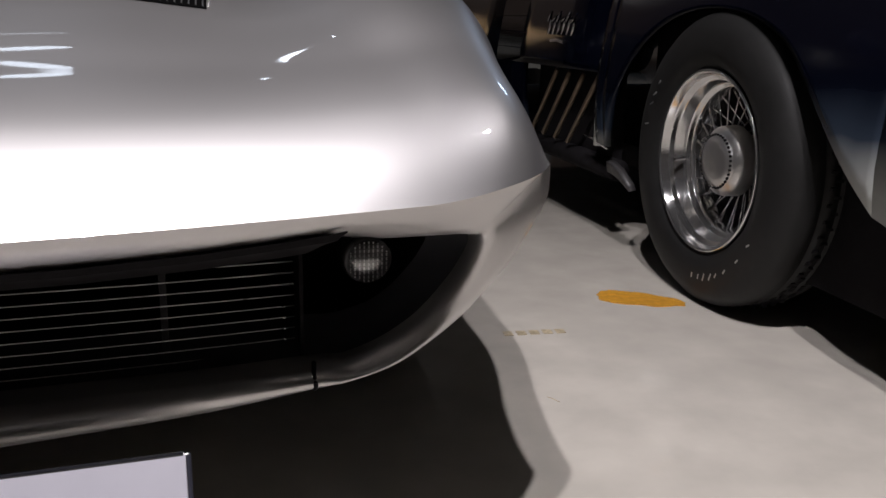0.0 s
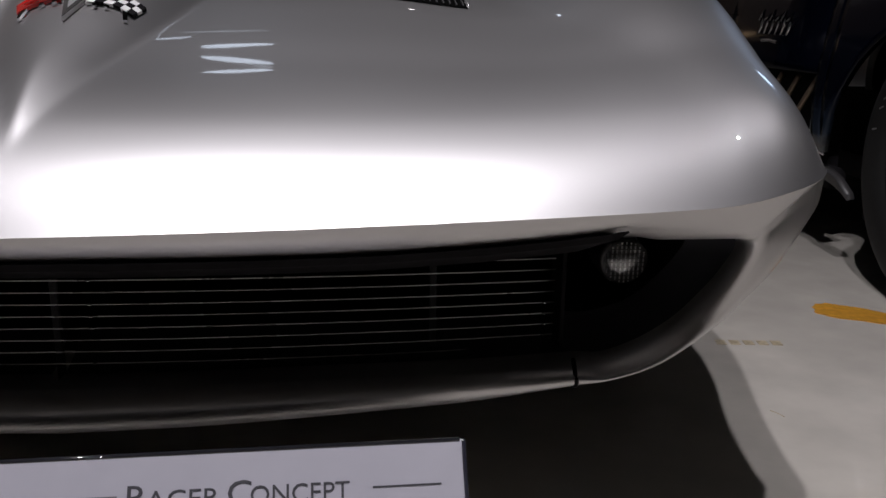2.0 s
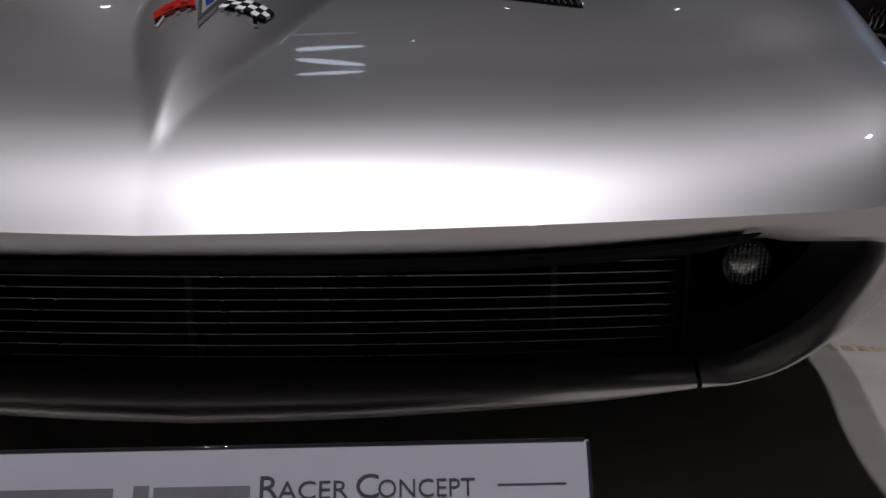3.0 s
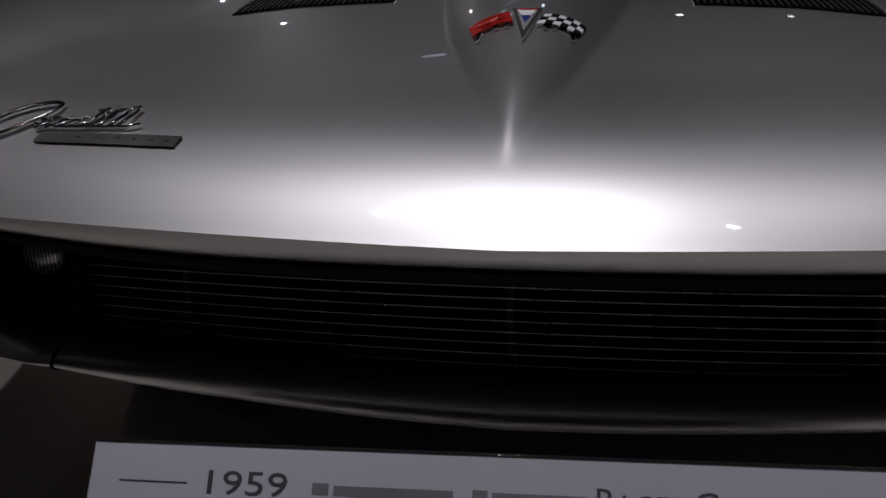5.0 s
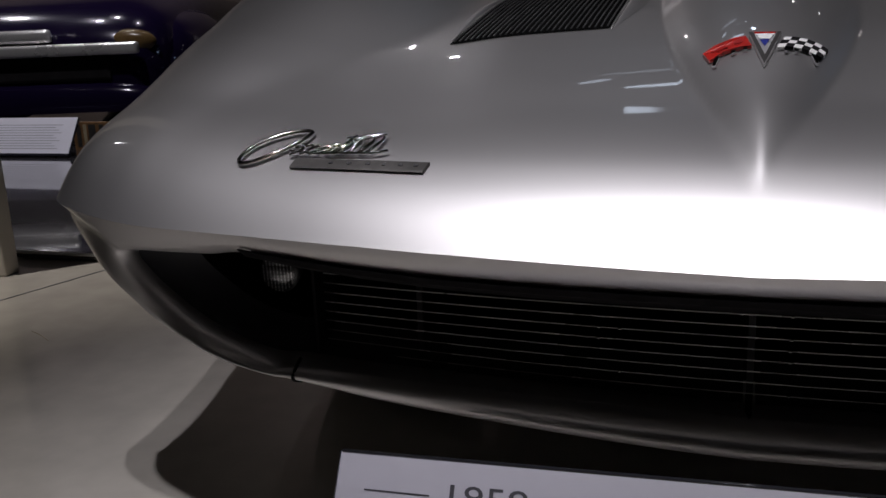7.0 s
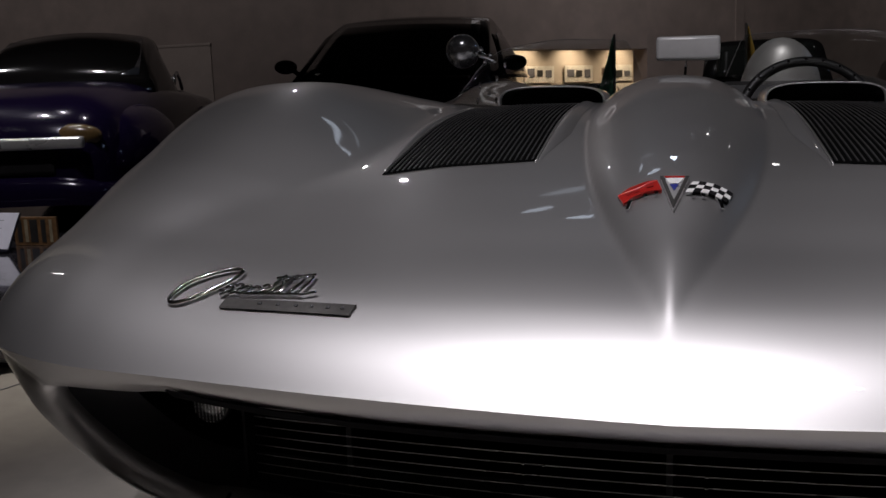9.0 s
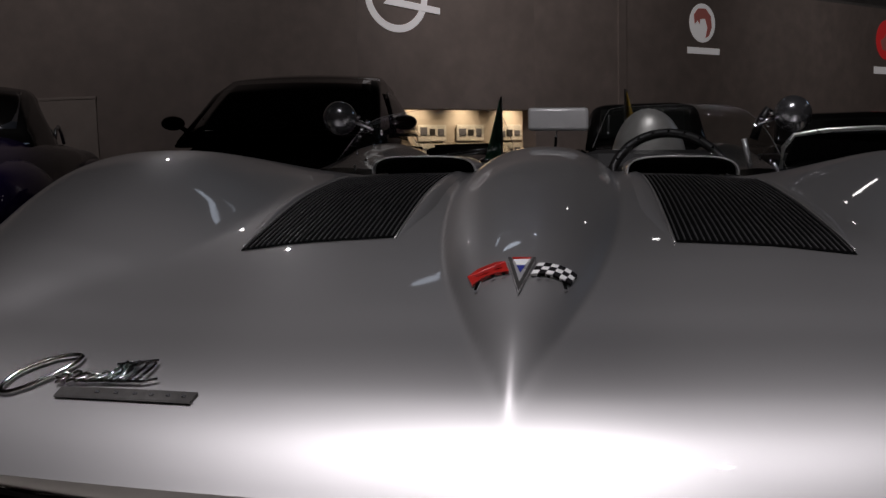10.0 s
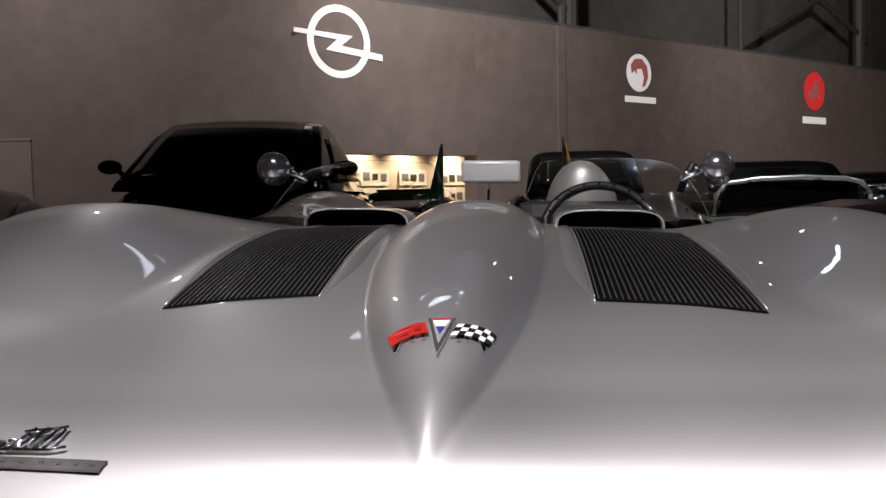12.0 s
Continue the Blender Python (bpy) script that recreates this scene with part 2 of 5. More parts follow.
def spline(table):
    """A Catmull-Rom reading of a short table of pairs, as a function."""
    xs, ys = [p[0] for p in table], [p[1] for p in table]
    n = len(xs)
    slope = [(ys[min(i + 1, n - 1)] - ys[max(i - 1, 0)]) / (xs[min(i + 1, n - 1)] - xs[max(i - 1, 0)]) for i in range(n)]

    def f(a):
        if a <= xs[0]:
            return ys[0]
        if a >= xs[-1]:
            return ys[-1]
        i = next(k for k in range(n - 1) if a <= xs[k + 1])
        h = xs[i + 1] - xs[i]
        s = (a - xs[i]) / h
        return (2 * s**3 - 3 * s**2 + 1) * ys[i] + (s**3 - 2 * s**2 + s) * h * slope[i] + (3 * s**2 - 2 * s**3) * ys[i + 1] + (s**3 - s**2) * h * slope[i + 1]
    return f


def box(bm, size, at=(0, 0, 0), bevel=0.0, turn=None):
    r = bmesh.ops.create_cube(bm, size=1)
    m = Matrix.Translation(at) @ (turn if turn else Matrix.Identity(4)) @ Matrix.Diagonal((*size, 1))
    bmesh.ops.transform(bm, matrix=m, verts=r["verts"])
    if bevel:
        edges = list({e for v in r["verts"] for e in v.link_edges})
        bmesh.ops.bevel(bm, geom=edges, offset=bevel, segments=2, affect="EDGES", profile=0.6)
    return bm


def boxed(size, at=(0, 0, 0), bevel=0.0, turn=None):
    return box(bmesh.new(), size, at, bevel, turn)


def grid(rows, bm=None, close=False):
    """A surface through rows of points."""
    bm = bm or bmesh.new()
    vs = [[bm.verts.new(p) for p in row] for row in rows]
    for a, b in zip(vs, vs[1:]):
        n = len(a)
        for i in range(n if close else n - 1):
            try:
                bm.faces.new((a[i], a[(i + 1) % n], b[(i + 1) % n], b[i]))
            except ValueError:
                pass
    return bm


def thick(bm, depth):
    bmesh.ops.recalc_face_normals(bm, faces=bm.faces)
    bmesh.ops.solidify(bm, geom=bm.faces[:], thickness=depth)
    return bm


def tube(points, radius, sides=8, bm=None, taper=None, closed=False):
    """A round bar along points."""
    bm = bm or bmesh.new()
    pts = [Vector(p) for p in points]
    rows, n = [], len(pts)
    for i, p in enumerate(pts):
        a, b = (pts[i - 1] if i or closed else pts[i]), (pts[(i + 1) % n] if i < n - 1 or closed else pts[i])
        d = (b - a).normalized()
        side = d.cross(Vector((0, 0, 1)) if abs(d.z) < 0.9 else Vector((0, 1, 0))).normalized()
        up = side.cross(d)
        r = radius * (taper(i / max(1, n - 1)) if taper else 1)
        rows.append([p + (side * math.cos(k * math.tau / sides) + up * math.sin(k * math.tau / sides)) * r for k in range(sides)])
    if closed:
        rows.append(rows[0])
    grid(rows, bm, close=True)
    if not closed:
        for row in (rows[0], rows[-1]):
            bm.faces.new([bm.verts.new(q) for q in row])
    bmesh.ops.remove_doubles(bm, verts=bm.verts, dist=1e-5)
    return bm


def lathe(profile, sides=32, bm=None, m=None):
    """Turns (radius, height) pairs round z, then places them with m."""
    bm = bm or bmesh.new()
    m = m or Matrix.Identity(4)
    rows = [[m @ Vector((r * math.cos(k * math.tau / sides), r * math.sin(k * math.tau / sides), h)) for k in range(sides)] for r, h in profile]
    grid(rows, bm, close=True)
    bmesh.ops.remove_doubles(bm, verts=bm.verts, dist=1e-5)
    return bm


def prism(outline, depth, m=None):
    """A flat outline (x, y), made depth thick along z, placed with m."""
    bm = bmesh.new()
    m = m or Matrix.Identity(4)
    f = bm.faces.new([bm.verts.new((*p, 0)) for p in outline])
    r = bmesh.ops.extrude_face_region(bm, geom=[f])
    bmesh.ops.translate(bm, vec=(0, 0, depth), verts=[v for v in r["geom"] if isinstance(v, bmesh.types.BMVert)])
    bmesh.ops.transform(bm, matrix=m, verts=bm.verts)
    return bm


def ball(radius, at, squash=(1, 1, 1), bm=None, u=20, v=12):
    bm = bm or bmesh.new()
    bmesh.ops.create_uvsphere(bm, u_segments=u, v_segments=v, radius=radius, matrix=Matrix.Translation(at) @ Matrix.Diagonal((*squash, 1)))
    return bm

# ---- hall ----
floor = part("floor", boxed((40, 46, 0.2), (0, 8, -0.1)), FLOOR)
tagged(floor, "polished cream concrete floor with faint mottling", "floor", kind="structure")
ceiling = part("ceiling", boxed((40, 46, 0.2), (0, 8, 7.1)), CEILING)
tagged(ceiling, "dark painted hall ceiling", "ceiling", kind="structure")

WALL_AT, WALL_DIR = Vector((-1.45, 9.15, 0)), Vector((1, 0.905, 0)).normalized()
WALL_TURN = math.degrees(math.atan2(WALL_DIR.y, WALL_DIR.x))


def on_wall(s, z, out=0.0):
    """A pose on the logo wall: s metres along it, facing the cars, x along it and y up."""
    p = WALL_AT + WALL_DIR * s + Vector((WALL_DIR.y, -WALL_DIR.x, 0)) * out
    return Matrix.Translation((p.x, p.y, z)) @ pose(0, 0, 0, 90, 0, WALL_TURN)


def wall_piece(name, s0, s1, z0, z1, mat, label, depth=0.25, out=0.0):
    m = on_wall((s0 + s1) / 2, (z0 + z1) / 2, out - depth / 2)
    ob = part(name, boxed((s1 - s0, z1 - z0, depth), (0, 0, 0)), mat)
    ob.matrix_world = m
    return tagged(ob, label, "wall", kind="structure")


N0, N1 = -0.5, 1.45  # the lit niche along the wall
wall_piece("wall_north", N1, 16.0, 0, 3.0, WALL, "taupe painted concrete wall with projected emblems")
wall_piece("wall_north_stub", -0.95, N0, 0, 3.0, WALL, "taupe painted concrete wall beside the lit niche")
wall_piece("wall_north_lintel", N0, N1, 1.30, 3.0, WALL, "taupe wall over the lit display niche")
wall_piece("wall_upper", -0.95, 16.0, 3.0, 7.0, UPPER, "dark upper hall wall behind the trusses", 0.2, -0.9)
wall_piece("wall_cap", -0.95, 16.0, 3.0, 3.04, UPPER, "dark capping ledge along the wall top", 0.95, 0.0)
CORNER = WALL_AT + WALL_DIR * -0.95
tagged(part("wall_north_left", boxed((11.2, 0.2, 7), (CORNER.x - 5.6, CORNER.y + 0.1, 3.5)), WALL), "taupe painted concrete wall behind the parked cars", "wall", kind="structure")
for s, w in ((2.90, 0.14),):
    p = wall_piece("pilaster", s - w / 2, s + w / 2, 0, 3.0, WALL, "narrow taupe pilaster on the concrete wall", 0.02, 0.02)
for name, size, at in (("wall_south", (40, 0.2, 7), (0, -9, 3.5)), ("wall_east", (0.2, 46, 7), (14, 8, 3.5)), ("wall_west", (0.2, 46, 7), (-13, 8, 3.5))):
    tagged(part(name, boxed(size, at), WALL), "plain taupe hall wall", "wall", kind="structure")

# lit display niche with boards
wall_piece("wall_niche", N0 - 0.6, N1 + 1.2, 0, 1.6, PANELWALL, "warm lit back wall of the display niche", 0.1, -0.9)
tagged(part('niche_ceiling', boxed((3.8, 0.06, 1.0), (0, 0, 0)), WALL), 'taupe soffit of the lit niche', 'ceiling', kind='structure').matrix_world = on_wall(0.9, 1.62, -0.80)
for s in (0.30, 0.98, 1.72):
    lamp = bpy.data.lights.new("niche_lamp", "SPOT")
    lamp.energy, lamp.spot_size, lamp.spot_blend, lamp.shadow_soft_size, lamp.color = 75, radians(110), 0.9, 0.04, (1.0, 0.76, 0.52)
    p, q = on_wall(s, 1.50, -0.62).translation, on_wall(s, 0.8, -0.9).translation
    new("niche_lamp", lamp).matrix_world = look(p, q)


for s in (0.52, 1.10, 1.72):
    d = thing("niche_downlight", "small bright downlight under the niche soffit", "lamp", on_wall(s, 1.56, -0.62).translation, group="downlights in the niche")
    part("housing", lathe([(0.0, 0.03), (0.035, 0.03), (0.035, -0.012), (0.028, -0.014)], 20), STEEL, d, smooth=True)
    part("bulb", ball(0.022, (0, 0, -0.012), (1, 1, 0.6)), GLOW, d, "bright bulb", smooth=True)


def display_board(s, z, w, h):
    b = thing("display_board", "white display board with small printed pictures", "board", on_wall(s, z, -0.87).translation, group="boards in the lit niche")
    b.rotation_euler = on_wall(s, z).to_euler()
    part("panel", boxed((w, h, 0.02), (0, 0, 0), 0.004), PRINT, b)
    rng = random.Random(int(s * 100) + int(z * 100))
    for k in range(3):
        pw, ph = w * rng.uniform(0.18, 0.26), h * rng.uniform(0.3, 0.5)
        part("picture", boxed((pw, ph, 0.006), (w * (k - 1) * 0.3, h * rng.uniform(-0.12, 0.12), 0.014)), DARKPLATE if k % 2 else GREYINK, b)
    return b


for s in (0.52, 1.10, 1.72):
    display_board(s, 1.06, 0.42, 0.20)
    display_board(s, 0.80, 0.42, 0.26)

# roof trusses above the wall
def truss_bar(name, a, b, r):
    pa, pb = on_wall(a[0], a[1], -0.35).translation, on_wall(b[0], b[1], -0.35).translation
    ob = part(name, tube([pa, pb], r, 8), STEEL)
    return tagged(ob, "dark painted steel roof truss member", "beam", group="roof steelwork", kind="structure")


for s in (3.44, 11.2):
    truss_bar("steel_column", (s, 3.0), (s, 6.9), 0.11)
truss_bar("steel_column", (3.28, 3.0), (3.28, 3.45), 0.06)
truss_bar("steel_post", (7.40, 3.0), (7.40, 6.9), 0.035)
for s, z in ((9.78, 4.22), (1.75, 4.35)):
    truss_bar("steel_brace", (s, z), (s - 1.95, z - 0.82), 0.055)
    truss_bar("steel_brace", (s, z), (s + 1.75, z - 0.62 if s > 5 else z - 1.1), 0.055)
    truss_bar("steel_hanger", (s, z - 0.05), (s, 6.9), 0.05)
truss_bar("steel_chord", (-0.2, 5.2), (15.8, 5.2), 0.06)

# ---- projected emblems on the wall (plain shapes, glowing for the projected light) ----


def ring_mesh(r0, r1, m, n=56, sx=1.0):
    bm = bmesh.new()
    rows = [[m @ Vector((r * sx * math.cos(k * math.tau / n), r * math.sin(k * math.tau / n), h)) for k in range(n)] for r, h in ((r0, 0), (r0, 0.004), (r1, 0.004), (r1, 0))]
    return grid(rows, bm, close=True)


def disc_outline(r, n=48):
    return [(r * math.cos(k * math.tau / n), r * math.sin(k * math.tau / n)) for k in range(n)]


def emblem(name, label, s, z):
    e = thing(name, label, "wall sign", group="projected emblems on the wall")
    e.matrix_world = on_wall(s, z, 0.006)
    return e


def s_of(x):
    return (x + 1.45) / WALL_DIR.x


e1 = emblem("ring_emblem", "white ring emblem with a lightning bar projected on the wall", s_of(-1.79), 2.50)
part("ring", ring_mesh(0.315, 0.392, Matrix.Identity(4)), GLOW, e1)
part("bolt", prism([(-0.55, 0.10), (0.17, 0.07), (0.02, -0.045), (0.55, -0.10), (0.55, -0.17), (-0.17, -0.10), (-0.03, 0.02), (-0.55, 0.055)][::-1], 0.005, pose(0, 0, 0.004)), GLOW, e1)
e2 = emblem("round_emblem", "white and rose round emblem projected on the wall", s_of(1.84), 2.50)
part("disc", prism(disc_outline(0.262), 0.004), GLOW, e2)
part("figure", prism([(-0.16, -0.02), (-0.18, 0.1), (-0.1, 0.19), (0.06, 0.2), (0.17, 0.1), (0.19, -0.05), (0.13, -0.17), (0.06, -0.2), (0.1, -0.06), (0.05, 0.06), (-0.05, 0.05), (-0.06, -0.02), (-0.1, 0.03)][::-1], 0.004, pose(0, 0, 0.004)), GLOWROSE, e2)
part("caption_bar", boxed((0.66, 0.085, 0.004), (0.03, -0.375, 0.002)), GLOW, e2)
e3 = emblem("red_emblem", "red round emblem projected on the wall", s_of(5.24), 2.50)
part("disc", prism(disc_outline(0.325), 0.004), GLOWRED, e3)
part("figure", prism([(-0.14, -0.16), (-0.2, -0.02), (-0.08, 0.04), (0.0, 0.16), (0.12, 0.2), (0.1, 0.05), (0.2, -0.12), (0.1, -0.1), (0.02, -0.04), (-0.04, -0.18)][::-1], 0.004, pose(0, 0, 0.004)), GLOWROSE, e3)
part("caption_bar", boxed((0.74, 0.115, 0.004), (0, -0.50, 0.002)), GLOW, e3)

# ---- the silver racer: surface of its upper body ----
hood_line = spline([(0, 0.530), (0.1, 0.553), (0.2, 0.578), (0.3, 0.602), (0.45, 0.635), (0.6, 0.660), (0.8, 0.688), (1.0, 0.706), (1.2, 0.715), (1.5, 0.715), (2.0, 0.70), (2.6, 0.70), (4.2, 0.62)])
fender_line = spline([(0, 0.550), (0.1, 0.572), (0.2, 0.598), (0.33, 0.637), (0.47, 0.675), (0.58, 0.710), (0.70, 0.741), (0.82, 0.759), (0.95, 0.765), (1.1, 0.761), (1.3, 0.746), (1.6, 0.718), (2.0, 0.70), (2.5, 0.74), (2.95, 0.80), (3.4, 0.79), (4.2, 0.66)])
bulge_rise = spline([(0.078, 0.0), (0.108, 0.006), (0.16, 0.0155), (0.22, 0.0235), (0.32, 0.0335), (0.5, 0.0395), (0.8, 0.046), (1.1, 0.053), (1.4, 0.058), (1.7, 0.05), (1.95, 0.01)])
bulge_half = spline([(0.078, 0.004), (0.16, 0.038), (0.26, 0.072), (0.36, 0.098), (0.5, 0.120), (0.7, 0.138), (1.0, 0.148), (1.4, 0.150), (1.7, 0.12), (1.95, 0.05)])


crease_foot = spline([(0.0, 0.62), (0.15, 0.60), (0.22, 0.585), (0.32, 0.545), (0.42, 0.50), (0.52, 0.455), (0.65, 0.445), (1.2, 0.45)])


def nose_y(x):
    x = abs(x)
    return 0.012 + 0.135 * x * x + 0.055 * max(0.0, (x - 0.58) / 0.185) ** 2.5 + 0.026 * max(0.0, (min(x, 0.765) - 0.70) / 0.065) ** 3


def crease_z(x, v):
    return 0.444 + 0.014 * abs(x) / 0.7 + 0.012 * smooth01((abs(x) - 0.6) / 0.165) + 0.05 * smooth01(v / 1.0)


def half_width(v):
    return 0.765 + 0.062 * smooth01(v / 0.45) - 0.03 * smooth01((v - 2.9) / 1.3)


front_rise = spline([(0, 0), (0.01, 0.134), (0.02, 0.256), (0.03, 0.365), (0.04, 0.458), (0.05, 0.538), (0.06, 0.606), (0.08, 0.714), (0.10, 0.788), (0.13, 0.855), (0.16, 0.89), (0.2, 0.918), (0.25, 0.957), (0.3, 0.98), (0.38, 1.0)])


def top_z(x, y_eff, v, w):
    """Height of the upper body."""
    x = abs(x)
    base, crest = hood_line(y_eff), fender_line(y_eff)
    near = 0.24 * (1 - smooth01(y_eff / 0.36))
    hump = smooth01((x - 0.46 + near) / (0.195 + near))
    # the soft crease where the wing rises out of the bonnet, running out to the wing tip
    foot = crease_foot(y_eff)
    s = max(0.0, min(1.0, (x - foot) / (max(0.655, foot + 0.10) - foot)))
    hump = 0.62 * hump + 0.38 * (1 - (1 - s) ** 2) * smooth01(s * 4)
    z = base + (crest - base) * hump - 0.006 * smooth01((x - 0.30) / 0.14) * (1 - hump) * smooth01(y_eff / 0.36)
    z -= 0.012 * (x / 0.7) ** 2 * (1 - smooth01((x - 0.46) / 0.195))
    zc = crease_z(x, v)
    a = max(0.0, min(1.0, (x - 0.64) / (w - 0.64)))
    return zc + (z - zc) * front_rise(v * (1 + 0.55 * smooth01((x - 0.66) / 0.10) * (1 - smooth01(v / 0.3)))) * (1 - a**3.4) ** 0.5


def with_bulge(x, y, z):
    half = bulge_half(y)
    if y <= 0.078 or y > 1.95 or abs(x) >= half:
        return z
    s = abs(x) / half
    return z + bulge_rise(y) * (1 - s ** (1.25 + 1.35 * smooth01((y - 0.09) / 0.24)))


def body_point(u, v):
    w = half_width(v)
    x = u * w
    y = v + nose_y(x) * (1 - smooth01(v / 0.9))
    x *= 1 + (0.102 if x < 0 else -0.012) * smooth01((abs(x) - 0.45) / 0.3)
    return Vector((x, y, with_bulge(x, y, top_z(u * w, y if v > 0.9 else v + 0.012 * (1 - v), v, w))))


def on_body(x, y, lift=0.0):
    """The point of the upper body above (x, y)."""
    v = y
    for _ in range(12):
        v = y - nose_y(x) * (1 - smooth01(v / 0.9))
    v = max(0.0, v)
    p = body_point(x / half_width(v), v)
    return Vector((x, y, p.z + lift))


V_STEPS = [0, 0.001, 0.003, 0.006, 0.010, 0.015, 0.021, 0.028, 0.036, 0.045, 0.055, 0.066, 0.078, 0.09, 0.104, 0.12, 0.138] + [0.158 + 0.011 * k for k in range(60)] + [0.82 + 0.03 * k for k in range(23)]
U_STEPS = [0.00625 * k for k in range(56)] + [0.35 + 0.022 * k for k in range(23)] + [0.852 + 0.012 * k for k in range(9)] + [0.957, 0.966, 0.974, 0.981, 0.987, 0.992, 0.996, 0.9985, 1.0]
U_ALL = [-u for u in U_STEPS[:0:-1]] + U_STEPS

racer = thing("race_car", "silver open racing car with pointed nose and louvred bonnet", "car")
nose = grid([[body_point(u, v) for u in U_ALL] for v in V_STEPS])
bmesh.ops.recalc_face_normals(nose, faces=nose.faces)
part("body", nose, SILVER, racer, "silver metallic bonnet and front wings", smooth=True)

# tail half of the body, behind the cockpit
R_STEPS = [2.22 + 0.08 * k for k in range(26)]
tail = grid([[body_point(u, v) - Vector((0, 0, 0.02 * smooth01((v - 3.6) / 0.7) * 4)) for u in U_ALL[::2]] for v in R_STEPS])
part("tail", tail, SILVER, racer, "silver rear deck", smooth=True)

# sides below the crease
side_drop = [(0, 0), (0.006, -0.03), (0.004, -0.08), (-0.015, -0.14), (-0.05, -0.19), (-0.12, -0.22)]
SIDE_V = [0.12 + 0.06 * k for k in range(69)]
for sgn in (1, -1):
    rows = []
    for v in SIDE_V:
        w = half_width(v)
        y = v + nose_y(w) * (1 - smooth01(v / 0.9))
        zc = crease_z(w, v)
        arch = max(0.0, 1 - ((y - 0.92) / 0.37) ** 2) ** 0.5 * 0.36 + max(0.0, 1 - ((y - 3.2) / 0.37) ** 2) ** 0.5 * 0.36
        k = 0.3 + 0.7 * smooth01((v - 0.10) / 0.25)
        rows.append([Vector((sgn * (w * (1.102 if sgn < 0 else 0.988) + dx - 0.05 * (1 - k) * (i / 5)), y, max(zc + dz * k if i else zc, min(zc, arch + 0.33) if arch else 0))) for i, (dx, dz) in enumerate(side_drop)])
    part("side_panel", grid(rows), SILVER, racer, smooth=True)

# front fascia: from the crease round to the lower lip, with the grille mouth left open
OUT = (0.0, 0.13, 0.26, 0.38, 0.48, 0.54, 0.58, 0.615, 0.645, 0.67, 0.70, 0.73, 0.75, 0.765)
outer, inner = [], []
G_LINE = spline([(0, 0.4205), (0.15, 0.4208), (0.3, 0.4224), (0.42, 0.4280), (0.53, 0.4366)])
for x in OUT:
    outer.append(Vector((x, nose_y(x), crease_z(x, 0))))
# inner points matched to the outer ones along the top of the mouth
for x in (0.0, 0.13, 0.26, 0.37, 0.46, 0.53, 0.565, 0.595, 0.618, 0.636, 0.649, 0.659, 0.667, 0.673):
    under = smooth01((x - 0.47) / 0.12)
    z = G_LINE(min(x, 0.53)) - 0.018 * under - 0.004 * smooth01((x - 0.58) / 0.08) - 0.004 * smooth01((x - 0.64) / 0.04)
    inner.append(Vector((x, nose_y(x) + 0.016 + 0.022 * under + 0.004 * smooth01((x - 0.58) / 0.08), z)))
# down the outer flank and along the lip, back to the middle
flank = [(0.771, 0.187, 0.448), (0.771, 0.191, 0.432), (0.764, 0.191, 0.416), (0.745, 0.186, 0.388), (0.724, 0.181, 0.360), (0.697, 0.176, 0.334), (0.668, 0.170, 0.309), (0.627, 0.160, 0.285), (0.588, 0.152, 0.268), (0.538, 0.145, 0.258), (0.502, 0.140, 0.254), (0.40, 0.125, 0.246), (0.27, 0.113, 0.240), (0.13, 0.105, 0.234), (0.0, 0.102, 0.231)]
mouth = [(0.678, 0.132, 0.407), (0.681, 0.135, 0.401), (0.680, 0.138, 0.391), (0.675, 0.142, 0.377), (0.667, 0.146, 0.360), (0.655, 0.149, 0.342), (0.638, 0.151, 0.321), (0.616, 0.150, 0.302), (0.580, 0.146, 0.283), (0.534, 0.137, 0.272), (0.500, 0.129, 0.276), (0.400, 0.112, 0.279), (0.270, 0.102, 0.280), (0.130, 0.096, 0.279), (0.000, 0.094, 0.278)]
outer += [Vector(p) for p in flank]
inner += [Vector(p) for p in mouth]


def pocket(i, b):
    """The soft inward roll of the wing pocket behind the edge point b: from the front face round to straight back."""
    a = smooth01((b.x - 0.495) / 0.07)
    a *= 0.12 + 0.88 * smooth01((i / 4 - top_n + 1.5) / 4)
    d = Vector((0.555, 0, 0.365)) - Vector((b.x, 0, b.z))
    d = d.normalized() if d.length else d
    r = 0.006 + 0.007 * a
    start = b - d * 0.003 * a
    turns = [math.radians(15 * k) for k in range(7)]
    return start, [start + d * r * math.sin(th) + Vector((0, r * 1.15 * (1 - math.cos(th)) + (0.02 - 0.012 * a) * th, 0)) for th in turns[1:]]


def densify(points, k=4):
    out, n = [], len(points)
    for i in range(n - 1):
        p0, p1, p2, p3 = points[max(i - 1, 0)], points[i], points[i + 1], points[min(i + 2, n - 1)]
        for j in range(k):
            s = j / k
            out.append(0.5 * ((2 * p1) + (p2 - p0) * s + (2 * p0 - 5 * p1 + 4 * p2 - p3) * s * s + (3 * p1 - p0 - 3 * p2 + p3) * s**3))
    return out + [points[-1]]


